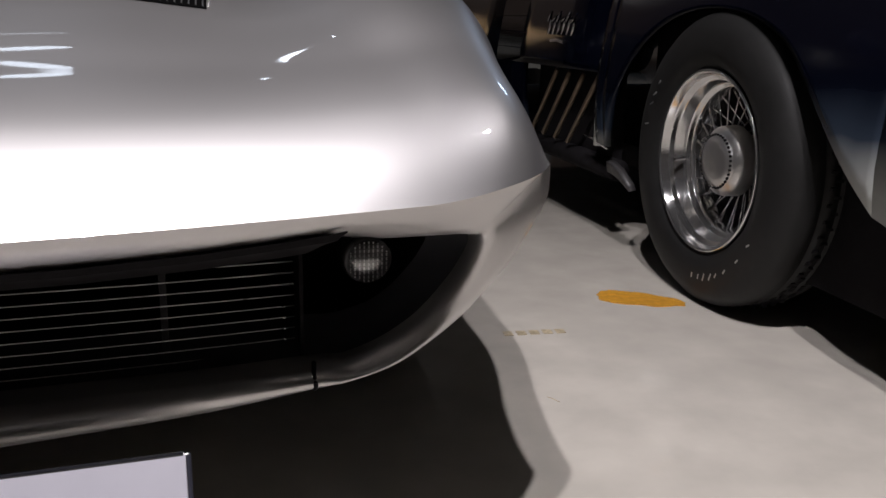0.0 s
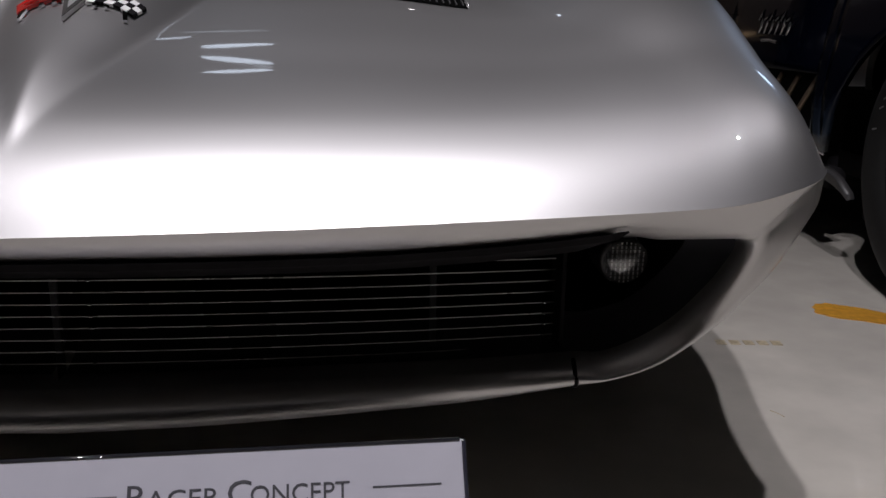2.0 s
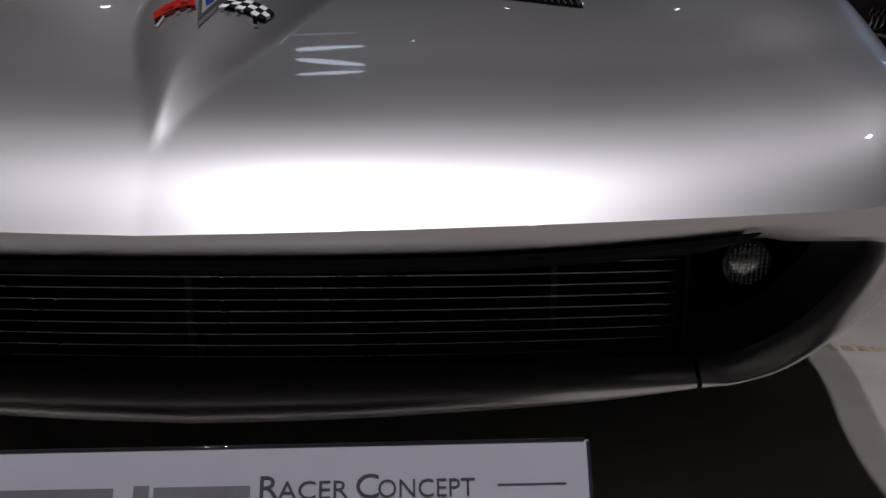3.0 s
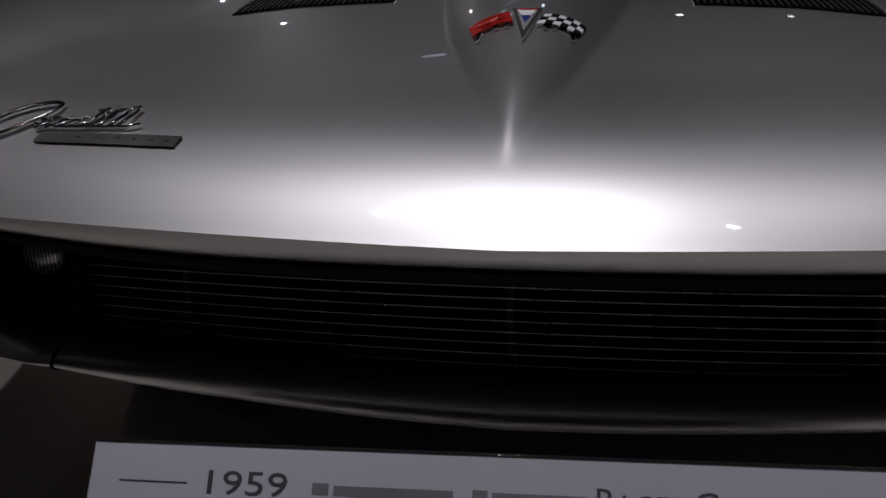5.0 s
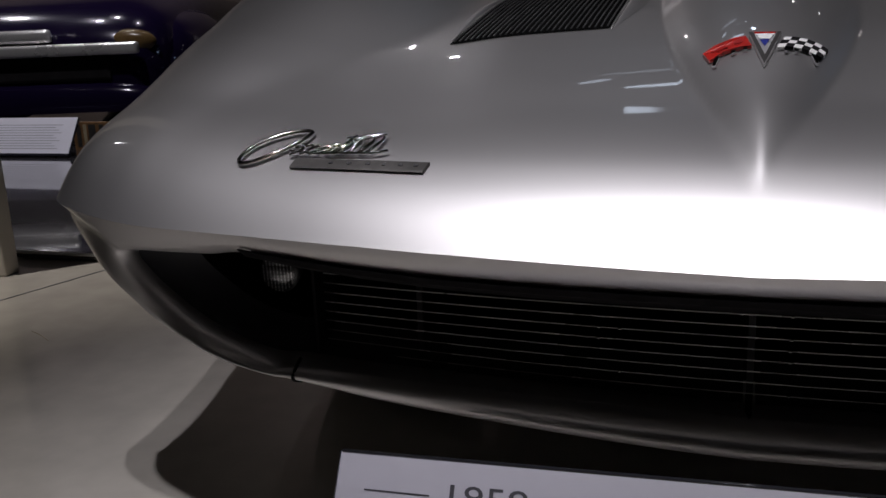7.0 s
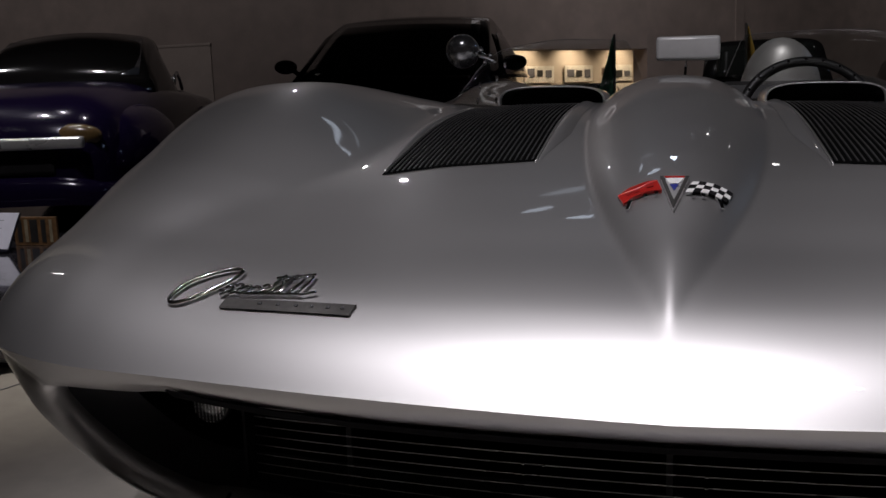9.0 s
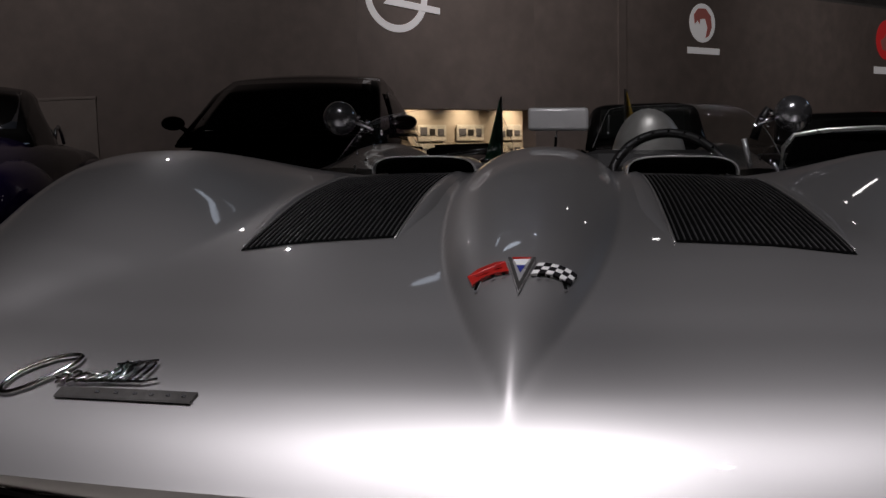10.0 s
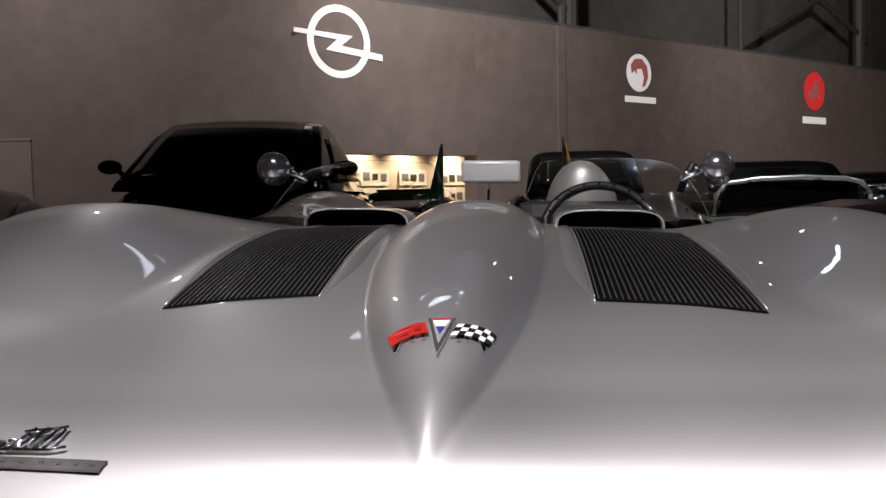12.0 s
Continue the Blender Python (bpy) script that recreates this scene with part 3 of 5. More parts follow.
top_n = len(OUT) - 1
outer_d, inner_d = densify(outer), densify(inner)
for sgn in (1, -1):
    flip = Matrix.Diagonal((sgn, 1, 1, 1))

    def wide(p):
        return Vector((p.x * (1 + (0.102 if p.x < 0 else -0.012) * smooth01((abs(p.x) - 0.45) / 0.3)), p.y, p.z))
    rows, seam_rows = [], []
    for i, (a, b) in enumerate(zip(outer_d, inner_d)):
        low = smooth01((i / 4 - top_n - 4) / 8)
        row = []
        # the fold-back behind the outer edge
        back = Vector((-0.02 * (1 - low), 0.12 + 0.08 * low, -0.03 + 0.032 * low))
        start, roll = pocket(i, b)
        if i / 4 > top_n + 0.2:
            row += [a + back, a + back * 0.6 + Vector((0, 0, -0.004)), a + back * 0.25 + Vector((0, 0.0, -0.004)), a + Vector((0, 0.012 * low, -0.0032 * low)), a + Vector((0, 0.003 * low, -0.0016 * low))]
        else:
            row += [a.copy() for _ in range(5)]
        for k in range(0, 7):
            s = k / 6
            bow = math.sin(math.pi * s) * (0.003 + (0.004 + 0.007 * low) * smooth01((i / 4 - top_n - 1) / 4))
            row.append(a.lerp(start, s) + Vector((0, -bow, 0)))
        row += roll
        seam_rows.append(row[4:15])
        rows.append([wide(flip @ p) for p in row])
    bm = grid(rows)
    bmesh.ops.remove_doubles(bm, verts=bm.verts, dist=1e-5)
    part("fascia", bm, SILVER, racer, "silver nose fascia round the grille mouth", smooth=True)
    # belly panel under the lip
    rows = []
    for p in outer_d[(top_n + 11) * 4:]:
        q = flip @ p
        rows.append([q + Vector((0, 0.2, 0.0)), q + Vector((0, 0.5, -0.03)), q + Vector((0, 1.2, -0.05))])
    part("belly", grid(rows), BLACK, racer, "black underside panel", smooth=True)
    # joint between lip and wing
    near = min(range(top_n * 4, len(outer_d)), key=lambda i: abs(outer_d[i].x - 0.504))
    part("seam", tube([wide(flip @ p) for p in seam_rows[near]], 0.0024, 6), BLACK, racer)

# dark wall round the mouth and black liner behind it
for sgn in (1, -1):
    rows, deep = [], []
    for i, b in enumerate(inner_d):
        e = pocket(i, b)[1][-1]
        q = Vector((sgn * e.x * (1 + (0.102 if sgn < 0 else -0.012) * smooth01((e.x - 0.45) / 0.3)), e.y, e.z))
        heart = Vector((sgn * min(e.x * 0.97, 0.56), q.y, 0.36))
        w1, w2 = q.lerp(heart, 0.10) + Vector((0, 0.03, 0)), q.lerp(heart, 0.30) + Vector((0, 0.055, 0))
        rows.append([q + Vector((0, -0.002, 0)), q.lerp(heart, 0.03) + Vector((0, 0.012, 0)), w1, w2])
        deep.append([w2, Vector((w2.x * 0.99, 0.32, w2.z)), Vector((q.x * 0.85, 0.34, 0.34))])
    part("pocket_wall", grid(rows), POCKET, racer, "dark painted wall inside the grille mouth", smooth=True)
    part("grille_liner", grid(deep), BLACK, racer, "matt black liner behind the grille")
for sgn in (1, -1):
    # black cheek plate between grille and lamp, cut back at its top corner
    pl = grid([[Vector((sgn * x, 0.19 - 0.15 * k + (0.03 if x < 0.5 else 0), z)) for x, z in ((0.495, 0.262), (0.495, 0.345), (0.495, 0.432))] for k in (0.0, 0.35)])
    part("cheek_plate", thick(pl, 0.004), BLACK, racer, "black plate between grille and lamp")
    # black surround along the top of the mouth, ending in a sharp corner
    brow = grid([[Vector((sgn * x, nose_y(x) + d, G_LINE(min(x, 0.53)) + h)) for x in (0.0, 0.10, 0.20, 0.30, 0.40, 0.47, 0.524 - 0.010 * k)] for k, (d, h) in enumerate(((0.0120, 0.0), (0.0140, -0.006), (0.035, -0.014), (0.08, -0.032)))])
    part("grille_brow", thick(brow, 0.002), BLACK, racer, "black surround strip above the grille")

# grille wires and their posts
for k in range(9):
    z0 = 0.376 - 0.0118 * k
    pts = []
    for i in range(33):
        x = -0.487 + 0.974 * i / 32
        pts.append((x, 0.128 + 0.235 * x * x, z0 + 0.009 * (1 - (x / 0.487) ** 2)))
    part("grille_wire", tube(pts, 0.00065, 5), WIRE, racer, smooth=True)
for x in (-0.36, 0.0, 0.36):
    part("grille_post", boxed((0.007, 0.006, 0.15), (x, 0.14 + 0.235 * x * x, 0.332), 0.001), GRILLEPOST, racer)

for x, rows_at in ((0.036, (1, 3, 4, 5, 8)), (-0.150, (3, 4)), (-0.128, (3, 7)), (0.476, (4, 5, 6, 7))):
    for k in rows_at:
        part("wire_clip", ball(0.0016, (x, 0.1265 + 0.235 * x * x, 0.385 - 0.0118 * k - 0.038 * x * x), (1.6, 0.8, 0.8), u=8, v=5), CHROME, racer, smooth=True)

# lamps in the wing pockets
for sgn in (1, -1):
    lampm = look((sgn * 0.572, 0.228, 0.359), (sgn * 0.572 + sgn * 0.02, -1.0, 0.30)) @ pose(0, 0, 0, 0, 180, 0) @ Matrix.Scale(0.95, 4)
    lamp = part("fog_lamp", lathe([(0.0, -0.012), (0.016, -0.008), (0.026, 0.0), (0.029, -0.006), (0.029, -0.05), (0.0, -0.06)], 28, m=lampm), RIBGLASS, racer, "round lamp with ribbed glass", smooth=True)
    lens = lathe([(0.0, 0.010), (0.012, 0.009), (0.021, 0.005), (0.026, 0.001)], 28, m=lampm)
    lo = part("lens", lens, LENS, lamp, "ribbed clear glass", smooth=True)
    for k in range(-4, 5):
        h = math.sqrt(max(0, 0.024**2 - (k * 0.0052) ** 2))
        a, b = lampm @ Vector((k * 0.0052, -h, 0.003)), lampm @ Vector((k * 0.0052, h, 0.003))
        part("rib", tube([a, b], 0.0008, 4), WHITE, lamp)
        a, b = lampm @ Vector((-h, k * 0.0052, 0.004)), lampm @ Vector((h, k * 0.0052, 0.004))
        part("rib", tube([a, b], 0.0006, 4), LOUVRE, lamp)

# louvred panels on the bonnet
def louvre_x(f, y, sgn):
    """f 0 to 1 from the inner to the outer edge of the panel."""
    y = max(y, 0.47)
    a = (y - 0.47) / 0.70
    lo, hi = (0.197, 0.416) if sgn > 0 else (0.189, 0.407)
    return (lo + 0.012 * a) * (1 - f) + (hi + 0.020 * a) * f


N_SLAT = 27
for sgn in (1, -1):
    y0 = 0.438 if sgn > 0 else 0.47
    run = 1.17 - y0
    panel = grid([[on_body(sgn * louvre_x(f / 6, y0 + run * k / 24 + (0.02 * (1 - f / 6) if k == 0 else 0), sgn), y0 + run * k / 24 + (0.025 * (1 - f / 6) if k == 0 else 0), 0.0015) for f in range(7)] for k in range(25)])
    pan = part("louvre_panel", thick(panel, 0.0006), SLOT, racer, "louvre panel with slats along the car over a black sheet for the slots' shade", smooth=False)
    for k in range(N_SLAT):
        f0, f1 = (k + 0.34) / N_SLAT, (k + 0.58) / N_SLAT
        rows = []
        for j in range(25):
            y = y0 + 0.003 + 0.025 * (1 - f0) * (1 - j / 24) + (run - 0.006) * j / 24
            a, b = on_body(sgn * louvre_x(f0, y, sgn), y, 0.002), on_body(sgn * louvre_x(f1, y, sgn), y, 0.002)
            rows.append([a, a.lerp(b, 0.15) + Vector((0, 0, 0.0016)), a.lerp(b, 0.85) + Vector((0, 0, 0.0016)), b])
        part("slat", grid(rows), LOUVRE, pan)
    # pressed silver flanges beside the panel
    for f0, wide_by, rise, name in ((-0.02, -0.030, 0.0055, "inner_flange"), (1.02, 0.020, 0.0045, "outer_flange")):
        rows = []
        for j in range(25):
            y = y0 + 0.004 + (run + 0.03) * j / 24
            x0 = louvre_x(f0, y, sgn)
            rows.append([on_body(sgn * (x0 + wide_by * g * (0.12 + 0.88 * smooth01(j / 8))), y, 0.0004 + rise * h * smooth01(j / 8)) for g, h in ((0, 0), (0.06, 0.55), (0.2, 0.95), (0.4, 1.0), (0.65, 0.72), (0.85, 0.28), (1.0, 0.0))])
        part(name, grid(rows), SILVER, pan, "silver pressed flange", smooth=True)
    # rounded frame beads along the panel
    for f in (-0.012, 1.012):
        pts = [on_body(sgn * louvre_x(f, y0 + 0.02 + (run - 0.03) * k / 20, sgn), y0 + 0.02 + (run - 0.03) * k / 20, 0.0012) for k in range(21)]
        part("panel_bead", tube(pts, 0.0012, 6), SATIN, pan, smooth=True)

# carburettor scoops behind the louvres
for sgn in (1, -1):
    cx, hw, zb, h = (0.296 if sgn > 0 else -0.268), 0.118, 0.712, 0.041
    ring = []
    for k in range(29):
        a = math.pi * k / 28
        ca, sa = math.cos(a), math.sin(a)
        ring.append((hw * math.copysign(abs(ca) ** 0.55, ca), h * abs(sa) ** 0.6))
    rows = []
    for y, g, dz in ((1.245, 0.95, 0.001), (1.235, 0.985, 0.0), (1.232, 1.0, 0), (1.245, 1.005, 0), (1.30, 1.01, 0.0), (1.42, 1.0, 0.0), (1.55, 0.9, -0.004), (1.66, 0.7, -0.02)):
        rows.append([Vector((cx + x * g, y, zb + z * g + dz)) for x, z in ring])
    part("air_scoop", grid(rows), SILVER, racer, "silver air scoop with a dark mouth", smooth=True)
    rows = [[Vector((cx + x * 0.965, y, zb + z * 0.955)) for x, z in ring] for y in (1.242, 1.40)]
    bm = grid(rows)
    bm.faces.new([bm.verts.new(Vector((cx + x * 0.965, 1.36, zb + z * 0.955))) for x, z in ring])
    part("scoop_mouth", bm, BLACK, racer, "dark scoop mouth")
    part("scoop_lip", tube([Vector((cx + x * 0.985, 1.234, zb + z * 0.985)) for x, z in ring], 0.0018, 6), SILVER, racer, smooth=True)

# cockpit
part("cockpit_tub", boxed((1.25, 0.95, 0.35), (0, 1.90, 0.50), 0.03), SEATBLACK, racer, "dark open cockpit")
for sgn in (1, -1):
    part("cockpit_rail", tube([(sgn * 0.66, 1.50, 0.665), (sgn * 0.69, 1.7, 0.66), (sgn * 0.70, 1.95, 0.65), (sgn * 0.70, 2.25, 0.66)], 0.03, 10), SILVER, racer, smooth=True)
part("seat", boxed((0.42, 0.18, 0.34), (0.30, 2.12, 0.60), 0.05), SEATBLACK, racer, "black bucket seat")
part("seat", boxed((0.42, 0.18, 0.30), (-0.32, 2.12, 0.58), 0.05), SEATBLACK, racer, "black bucket seat")

# headrest fairing
rows = []
for y, g in ((2.086, 0.10), (2.089, 0.30), (2.096, 0.50), (2.107, 0.68), (2.122, 0.82), (2.142, 0.92), (2.17, 0.98), (2.25, 1.0), (2.5, 0.9), (2.9, 0.65), (3.3, 0.35), (3.6, 0.1)):
    rows.append([Vector((0.305 + 0.120 * g * math.cos(a), y, 0.70 + 0.204 * g * max(0.0, math.sin(a)) ** 0.95)) for a in [math.pi * k / 20 for k in range(21)]])
bm = grid(rows)
bm.faces.new([bm.verts.new(p) for p in rows[0]])
bmesh.ops.remove_doubles(bm, verts=bm.verts, dist=1e-5)
part("headrest_fairing", bm, BRUSHED, racer, "silver headrest fairing behind the driver", smooth=True)

# steering wheel
wheel_m = pose(0.322, 1.72, 0.664, 68, 0, 0)
rim_pts = [wheel_m @ Vector((0.162 * math.cos(a), 0.162 * math.sin(a), 0)) for a in [math.tau * k / 48 for k in range(48)]]
sw = part("steering_wheel", tube(rim_pts, 0.0130, 10, closed=True), SEATBLACK, racer, "dark rimmed steering wheel with bright rivets", smooth=True)
for k in range(13):
    a = math.pi * k / 12
    part("rivet", ball(0.0042, wheel_m @ Vector((0.162 * math.cos(a), 0.162 * math.sin(a), 0.0115)), u=6, v=4), CHROME, sw)
for a in (math.radians(210), math.radians(330)):
    part("spoke", tube([wheel_m @ Vector((0, 0, -0.01)), wheel_m @ Vector((0.165 * math.cos(a), 0.165 * math.sin(a), 0))], 0.008, 6), SATIN, sw)

# rear-view mirror on the bulge
rv = part("rear_view_mirror", boxed((0.156, 0.020, 0.060), (0.026, 1.62, 0.847), 0.0095), MIRRORWHITE, racer, "bright rectangular rear-view mirror on a stem", smooth=True)
part("stem", tube([(0.018, 1.60, 0.765), (0.020, 1.61, 0.80), (0.024, 1.625, 0.825)], 0.004, 8), CHROME, rv)

# plexiglass screens, each a bowed sheet with a rounded outline, and their studs
LEAN = 0.026


def screen(name, outline, foot):
    """A clear sheet from a foot line up to an outline (x, z), bowed towards the back."""
    pts = densify([Vector((x, 0, z + LEAN * x)) for x, z in outline], 6)
    x0, x1 = pts[0].x, pts[-1].x
    rows = []
    for p in pts:
        f = (p.x - x0) / (x1 - x0)
        bow = 0.07 * math.sin(math.pi * f)
        low = foot(f) + LEAN * p.x
        rows.append([Vector((p.x, 1.50 + bow + 0.05 * (j / 5) * (p.z - low) / 0.15, low + (p.z - low) * j / 5)) for j in range(6)])
    edge = [r[-1] for r in rows]
    ob = part(name, thick(grid(rows), 0.0015), GLASS, racer, "clear plexiglass wind deflector", smooth=True)
    ob.visible_shadow = False
    part("screen_edge", tube(edge, 0.0006, 5), PLEXIEDGE, ob, "polished edge")
    return ob


screen("wind_deflector", [(-0.579, 0.712), (-0.536, 0.768), (-0.501, 0.819), (-0.473, 0.848), (-0.428, 0.869), (-0.311, 0.884), (-0.219, 0.879), (-0.132, 0.869), (-0.112, 0.852), (-0.099, 0.825), (-0.084, 0.782)], lambda f: 0.70 + 0.075 * f)
screen("wind_deflector", [(0.112, 0.770), (0.133, 0.819), (0.150, 0.855), (0.172, 0.868), (0.275, 0.873), (0.388, 0.872), (0.465, 0.862), (0.505, 0.838), (0.540, 0.788), (0.574, 0.701)], lambda f: 0.768 - 0.07 * f)
for x, z in ((-0.430, 0.824), (-0.452, 0.790), (-0.474, 0.752), (-0.497, 0.775), (-0.505, 0.735), (-0.455, 0.735), (0.520, 0.735), (0.545, 0.722)):
    part("screen_stud", ball(0.0048, (x, 1.555, z + LEAN * x), (0.8, 0.6, 1.7), u=10, v=6), CHROME, racer, smooth=True)

# bullet mirrors, clamped to the screens by short jointed arms
for sgn, mx, zm in ((1, 0.607, 0.857), (-1, 0.553, 0.853)):
    bm_ob = part("bullet_mirror", ball(0.0450, (sgn * mx, 1.605, zm), (1, 0.9, 1), u=32, v=20), DARKCHROME, racer, "round bright bullet mirror on a clamp", smooth=True)
    part("arm", tube([(sgn * (mx - 0.035), 1.590, zm - 0.006), (sgn * (mx - 0.060), 1.585, zm - 0.014), (sgn * (mx - 0.092), 1.575, zm - 0.028)], 0.0085, 10, taper=lambda s: 1 - 0.35 * s), CHROME, bm_ob, smooth=True)
    for k, (dx, dz) in enumerate(((0.058, 0.002), (0.066, -0.030), (0.082, -0.012), (0.094, -0.030))):
        part("knob", ball(0.0045 if k % 2 else 0.0058, (sgn * (mx - dx), 1.572, zm + dz), u=12, v=8), CHROME, bm_ob, smooth=True)
part("screen_strut", tube([(0.486, 1.585, 0.795), (0.494, 1.585, 0.76), (0.502, 1.585, 0.722)], 0.0068, 10), FROST, racer, "bright polished screen strut", smooth=True)
part("screen_strut", tube([(0.556, 1.575, 0.735), (0.568, 1.575, 0.71)], 0.0040, 8), FROST, racer, smooth=True)
part("screen_strut", tube([(0.520, 1.64, 0.795), (0.535, 1.64, 0.84), (0.556, 1.63, 0.872)], 0.011, 8), SEATBLACK, racer, "black mirror stay", smooth=True)

# road wheels
def road_wheel(parent, at, side, r=0.33, w=0.19):
    m = pose(*at, 0, 90 * side, 0)
    h = w / 2
    tyre = part("tyre", lathe([(r * 0.62, -h), (r * 0.78, -h * 1.05), (r * 0.93, -h * 0.95), (r, -h * 0.6), (r, h * 0.6), (r * 0.93, h * 0.95), (r * 0.78, h * 1.05), (r * 0.62, h)], 48, m=m), RUBBER, parent, "black tyre", smooth=True)
    part("rim", lathe([(0.0, h * 0.5), (0.06, h * 0.55), (r * 0.5, h * 0.3), (r * 0.6, h * 0.7), (r * 0.63, h), (r * 0.6, h * 0.6), (r * 0.6, -h)], 40, m=m), SATIN, tyre, smooth=True)
    return tyre


for sgn in (1, -1):
    road_wheel(racer, (sgn * 0.69, 0.92, 0.33), sgn)
    road_wheel(racer, (sgn * 0.69, 3.20, 0.33), sgn)

# badge on the bulge: crossed flags and a shield
def surface_patch(outline_xy, depth, name, mat, parent, lift=0.003):
    """A flat outline laid on the bulge."""
    bm = bmesh.new()
    lo = [bm.verts.new(on_body(x, y - 0.006, lift)) for x, y in outline_xy]
    hi = [bm.verts.new(on_body(x, y - 0.006, lift + depth) + Vector((0, -depth * 0.5, 0))) for x, y in outline_xy]
    n = len(lo)
    bm.faces.new(hi)
    for i in range(n):
        bm.faces.new((lo[i], lo[(i + 1) % n], hi[(i + 1) % n], hi[i]))
    return part(name, bm, mat, parent)


shield_out = [(0.002, 0.236), (0.0195, 0.305), (-0.0135, 0.305)]
badge = surface_patch(shield_out, 0.004, "flag_badge", FROST, racer, 0.002)
badge["label"] = "enamel badge of crossed flags over a shield"
surface_patch([(0.002, 0.236), (0.0195, 0.305), (0.0155, 0.305), (0.0025, 0.252), (-0.0095, 0.305), (-0.0135, 0.305)], 0.0015, "shield_rim", DARKPLATE, badge, 0.006)
surface_patch([(0.0025, 0.271), (0.0075, 0.286), (-0.0025, 0.286)], 0.0008, "shield_field", BLUE, badge, 0.0062)
surface_patch([(0.0075, 0.287), (0.0128, 0.300), (-0.0072, 0.300), (-0.0025, 0.287)], 0.001, "shield_band", WHITE, badge, 0.0062)
surface_patch([(0.0132, 0.301), (0.0145, 0.305), (-0.0085, 0.305), (-0.0075, 0.301)], 0.001, "shield_stripe", RED, badge, 0.0062)
# the two flags are rounded strips that droop outwards from the shield
RED_LO, RED_HI = [(-0.0525, 0.272), (-0.041, 0.2755), (-0.029, 0.2765), (-0.019, 0.2775), (-0.0105, 0.2765)], [(-0.0605, 0.2945), (-0.048, 0.298), (-0.037, 0.2985), (-0.027, 0.301), (-0.0165, 0.3005)]
surface_patch((RED_LO + RED_HI[::-1]), 0.0036, "red_flag", RED, badge, 0.002)
surface_patch([(-0.051, 0.2865), (-0.0375, 0.2875), (-0.0345, 0.2815), (-0.0475, 0.2805)][::-1], 0.0008, "flag_mark", DARKRED, badge, 0.0056)
surface_patch([(-0.029, 0.292), (-0.021, 0.2935), (-0.0195, 0.285), (-0.0275, 0.284)][::-1], 0.0008, "flag_mark", DARKRED, badge, 0.0056)
CHECK_LO, CHECK_HI = [(0.0145, 0.2725), (0.0265, 0.2765), (0.039, 0.2795), (0.0500, 0.2795), (0.0585, 0.2785)], [(0.0225, 0.2975), (0.0345, 0.3010), (0.0465, 0.3035), (0.058, 0.3045), (0.0665, 0.3030)]


def flag_at(lo, hi, a, b):
    """A point of a flag: a along it, b from its lower to its upper edge."""
    k = min(int(a * 4), 3)
    f = a * 4 - k
    p, q = Vector(lo[k]).lerp(Vector(lo[k + 1]), f), Vector(hi[k]).lerp(Vector(hi[k + 1]), f)
    return tuple(p.lerp(q, b))


for i in range(6):
    for j in range(3):
        sq = [flag_at(CHECK_LO, CHECK_HI, a / 6, b / 3) for a, b in ((i, j), (i + 1, j), (i + 1, j + 1), (i, j + 1))]
        surface_patch(sq, 0.0036 if (i + j) % 2 else 0.0032, "check", BLACK if (i + j) % 2 else WHITE, badge, 0.002)
for sg, x, y in ((-1, -0.0505, 0.270), (1, 0.0565, 0.276)):
    surface_patch([(x - sg * 0.003, y + 0.002), (x - sg * 0.001, y - 0.009), (x - sg * 0.0045, y - 0.012), (x - sg * 0.008, y + 0.002)], 0.003, "flag_tip", CHROME, badge, 0.002)
for x, y in ((-0.0285, 0.2745), (-0.0165, 0.2755), (0.0235, 0.2735), (0.034, 0.2765)):
    surface_patch([(x - 0.0025, y), (x + 0.0025, y), (x + 0.0015, y - 0.005), (x - 0.0015, y - 0.005)], 0.003, "flag_fringe", CHROME, badge, 0.002)

# chrome script badge: plain loops and strokes over a dark plate
loop = []
for k in range(56):
    a = math.tau * k / 56
    c, d = math.cos(a), math.sin(a)
    loop.append(on_body(-0.509 + 0.0355 * c - 0.007 * d, 0.1365 + 0.0215 * c + 0.0125 * d, 0.0055))
script = part("script_badge", tube(loop, 0.0030, 8, closed=True), BADGECHROME, racer, "chrome script badge on a dark plate", smooth=True)
# a run of small rounded strokes that leans to the right and joins at its foot
rng = random.Random(11)
x = -0.4835
while x < -0.385:
    tall = 0.0075 * rng.uniform(0.75, 1.25) + 0.010 * smooth01((x + 0.437) / 0.02)
    foot = 0.1205 - 0.02 * (x + 0.484)
    pts = []
    for k in range(9):
        a = math.pi * (0.15 + 1.55 * k / 8)
        pts.append(on_body(x + 0.0055 - 0.0048 * math.cos(a) + 0.004 * math.sin(a), foot + tall * 0.75 + tall * 0.75 * math.sin(a), 0.0058 + 0.0012 * math.sin(a * 2)))
    part("stroke", tube(pts, 0.0023, 6), BADGECHROME, script, smooth=True)
    x += rng.uniform(0.0098, 0.0128)
for x in (-0.4235, -0.4095):
    part("stroke", tube([on_body(x - 0.004, 0.118, 0.0058), on_body(x + 0.002, 0.131, 0.0066), on_body(x + 0.009, 0.1475, 0.0062)], 0.0025, 6), BADGECHROME, script, smooth=True)
part("stroke", tube([on_body(-0.424, 0.1425, 0.0066), on_body(-0.402, 0.1445, 0.0066), on_body(-0.379, 0.1475, 0.0066)], 0.0022, 6), BADGECHROME, script, smooth=True)
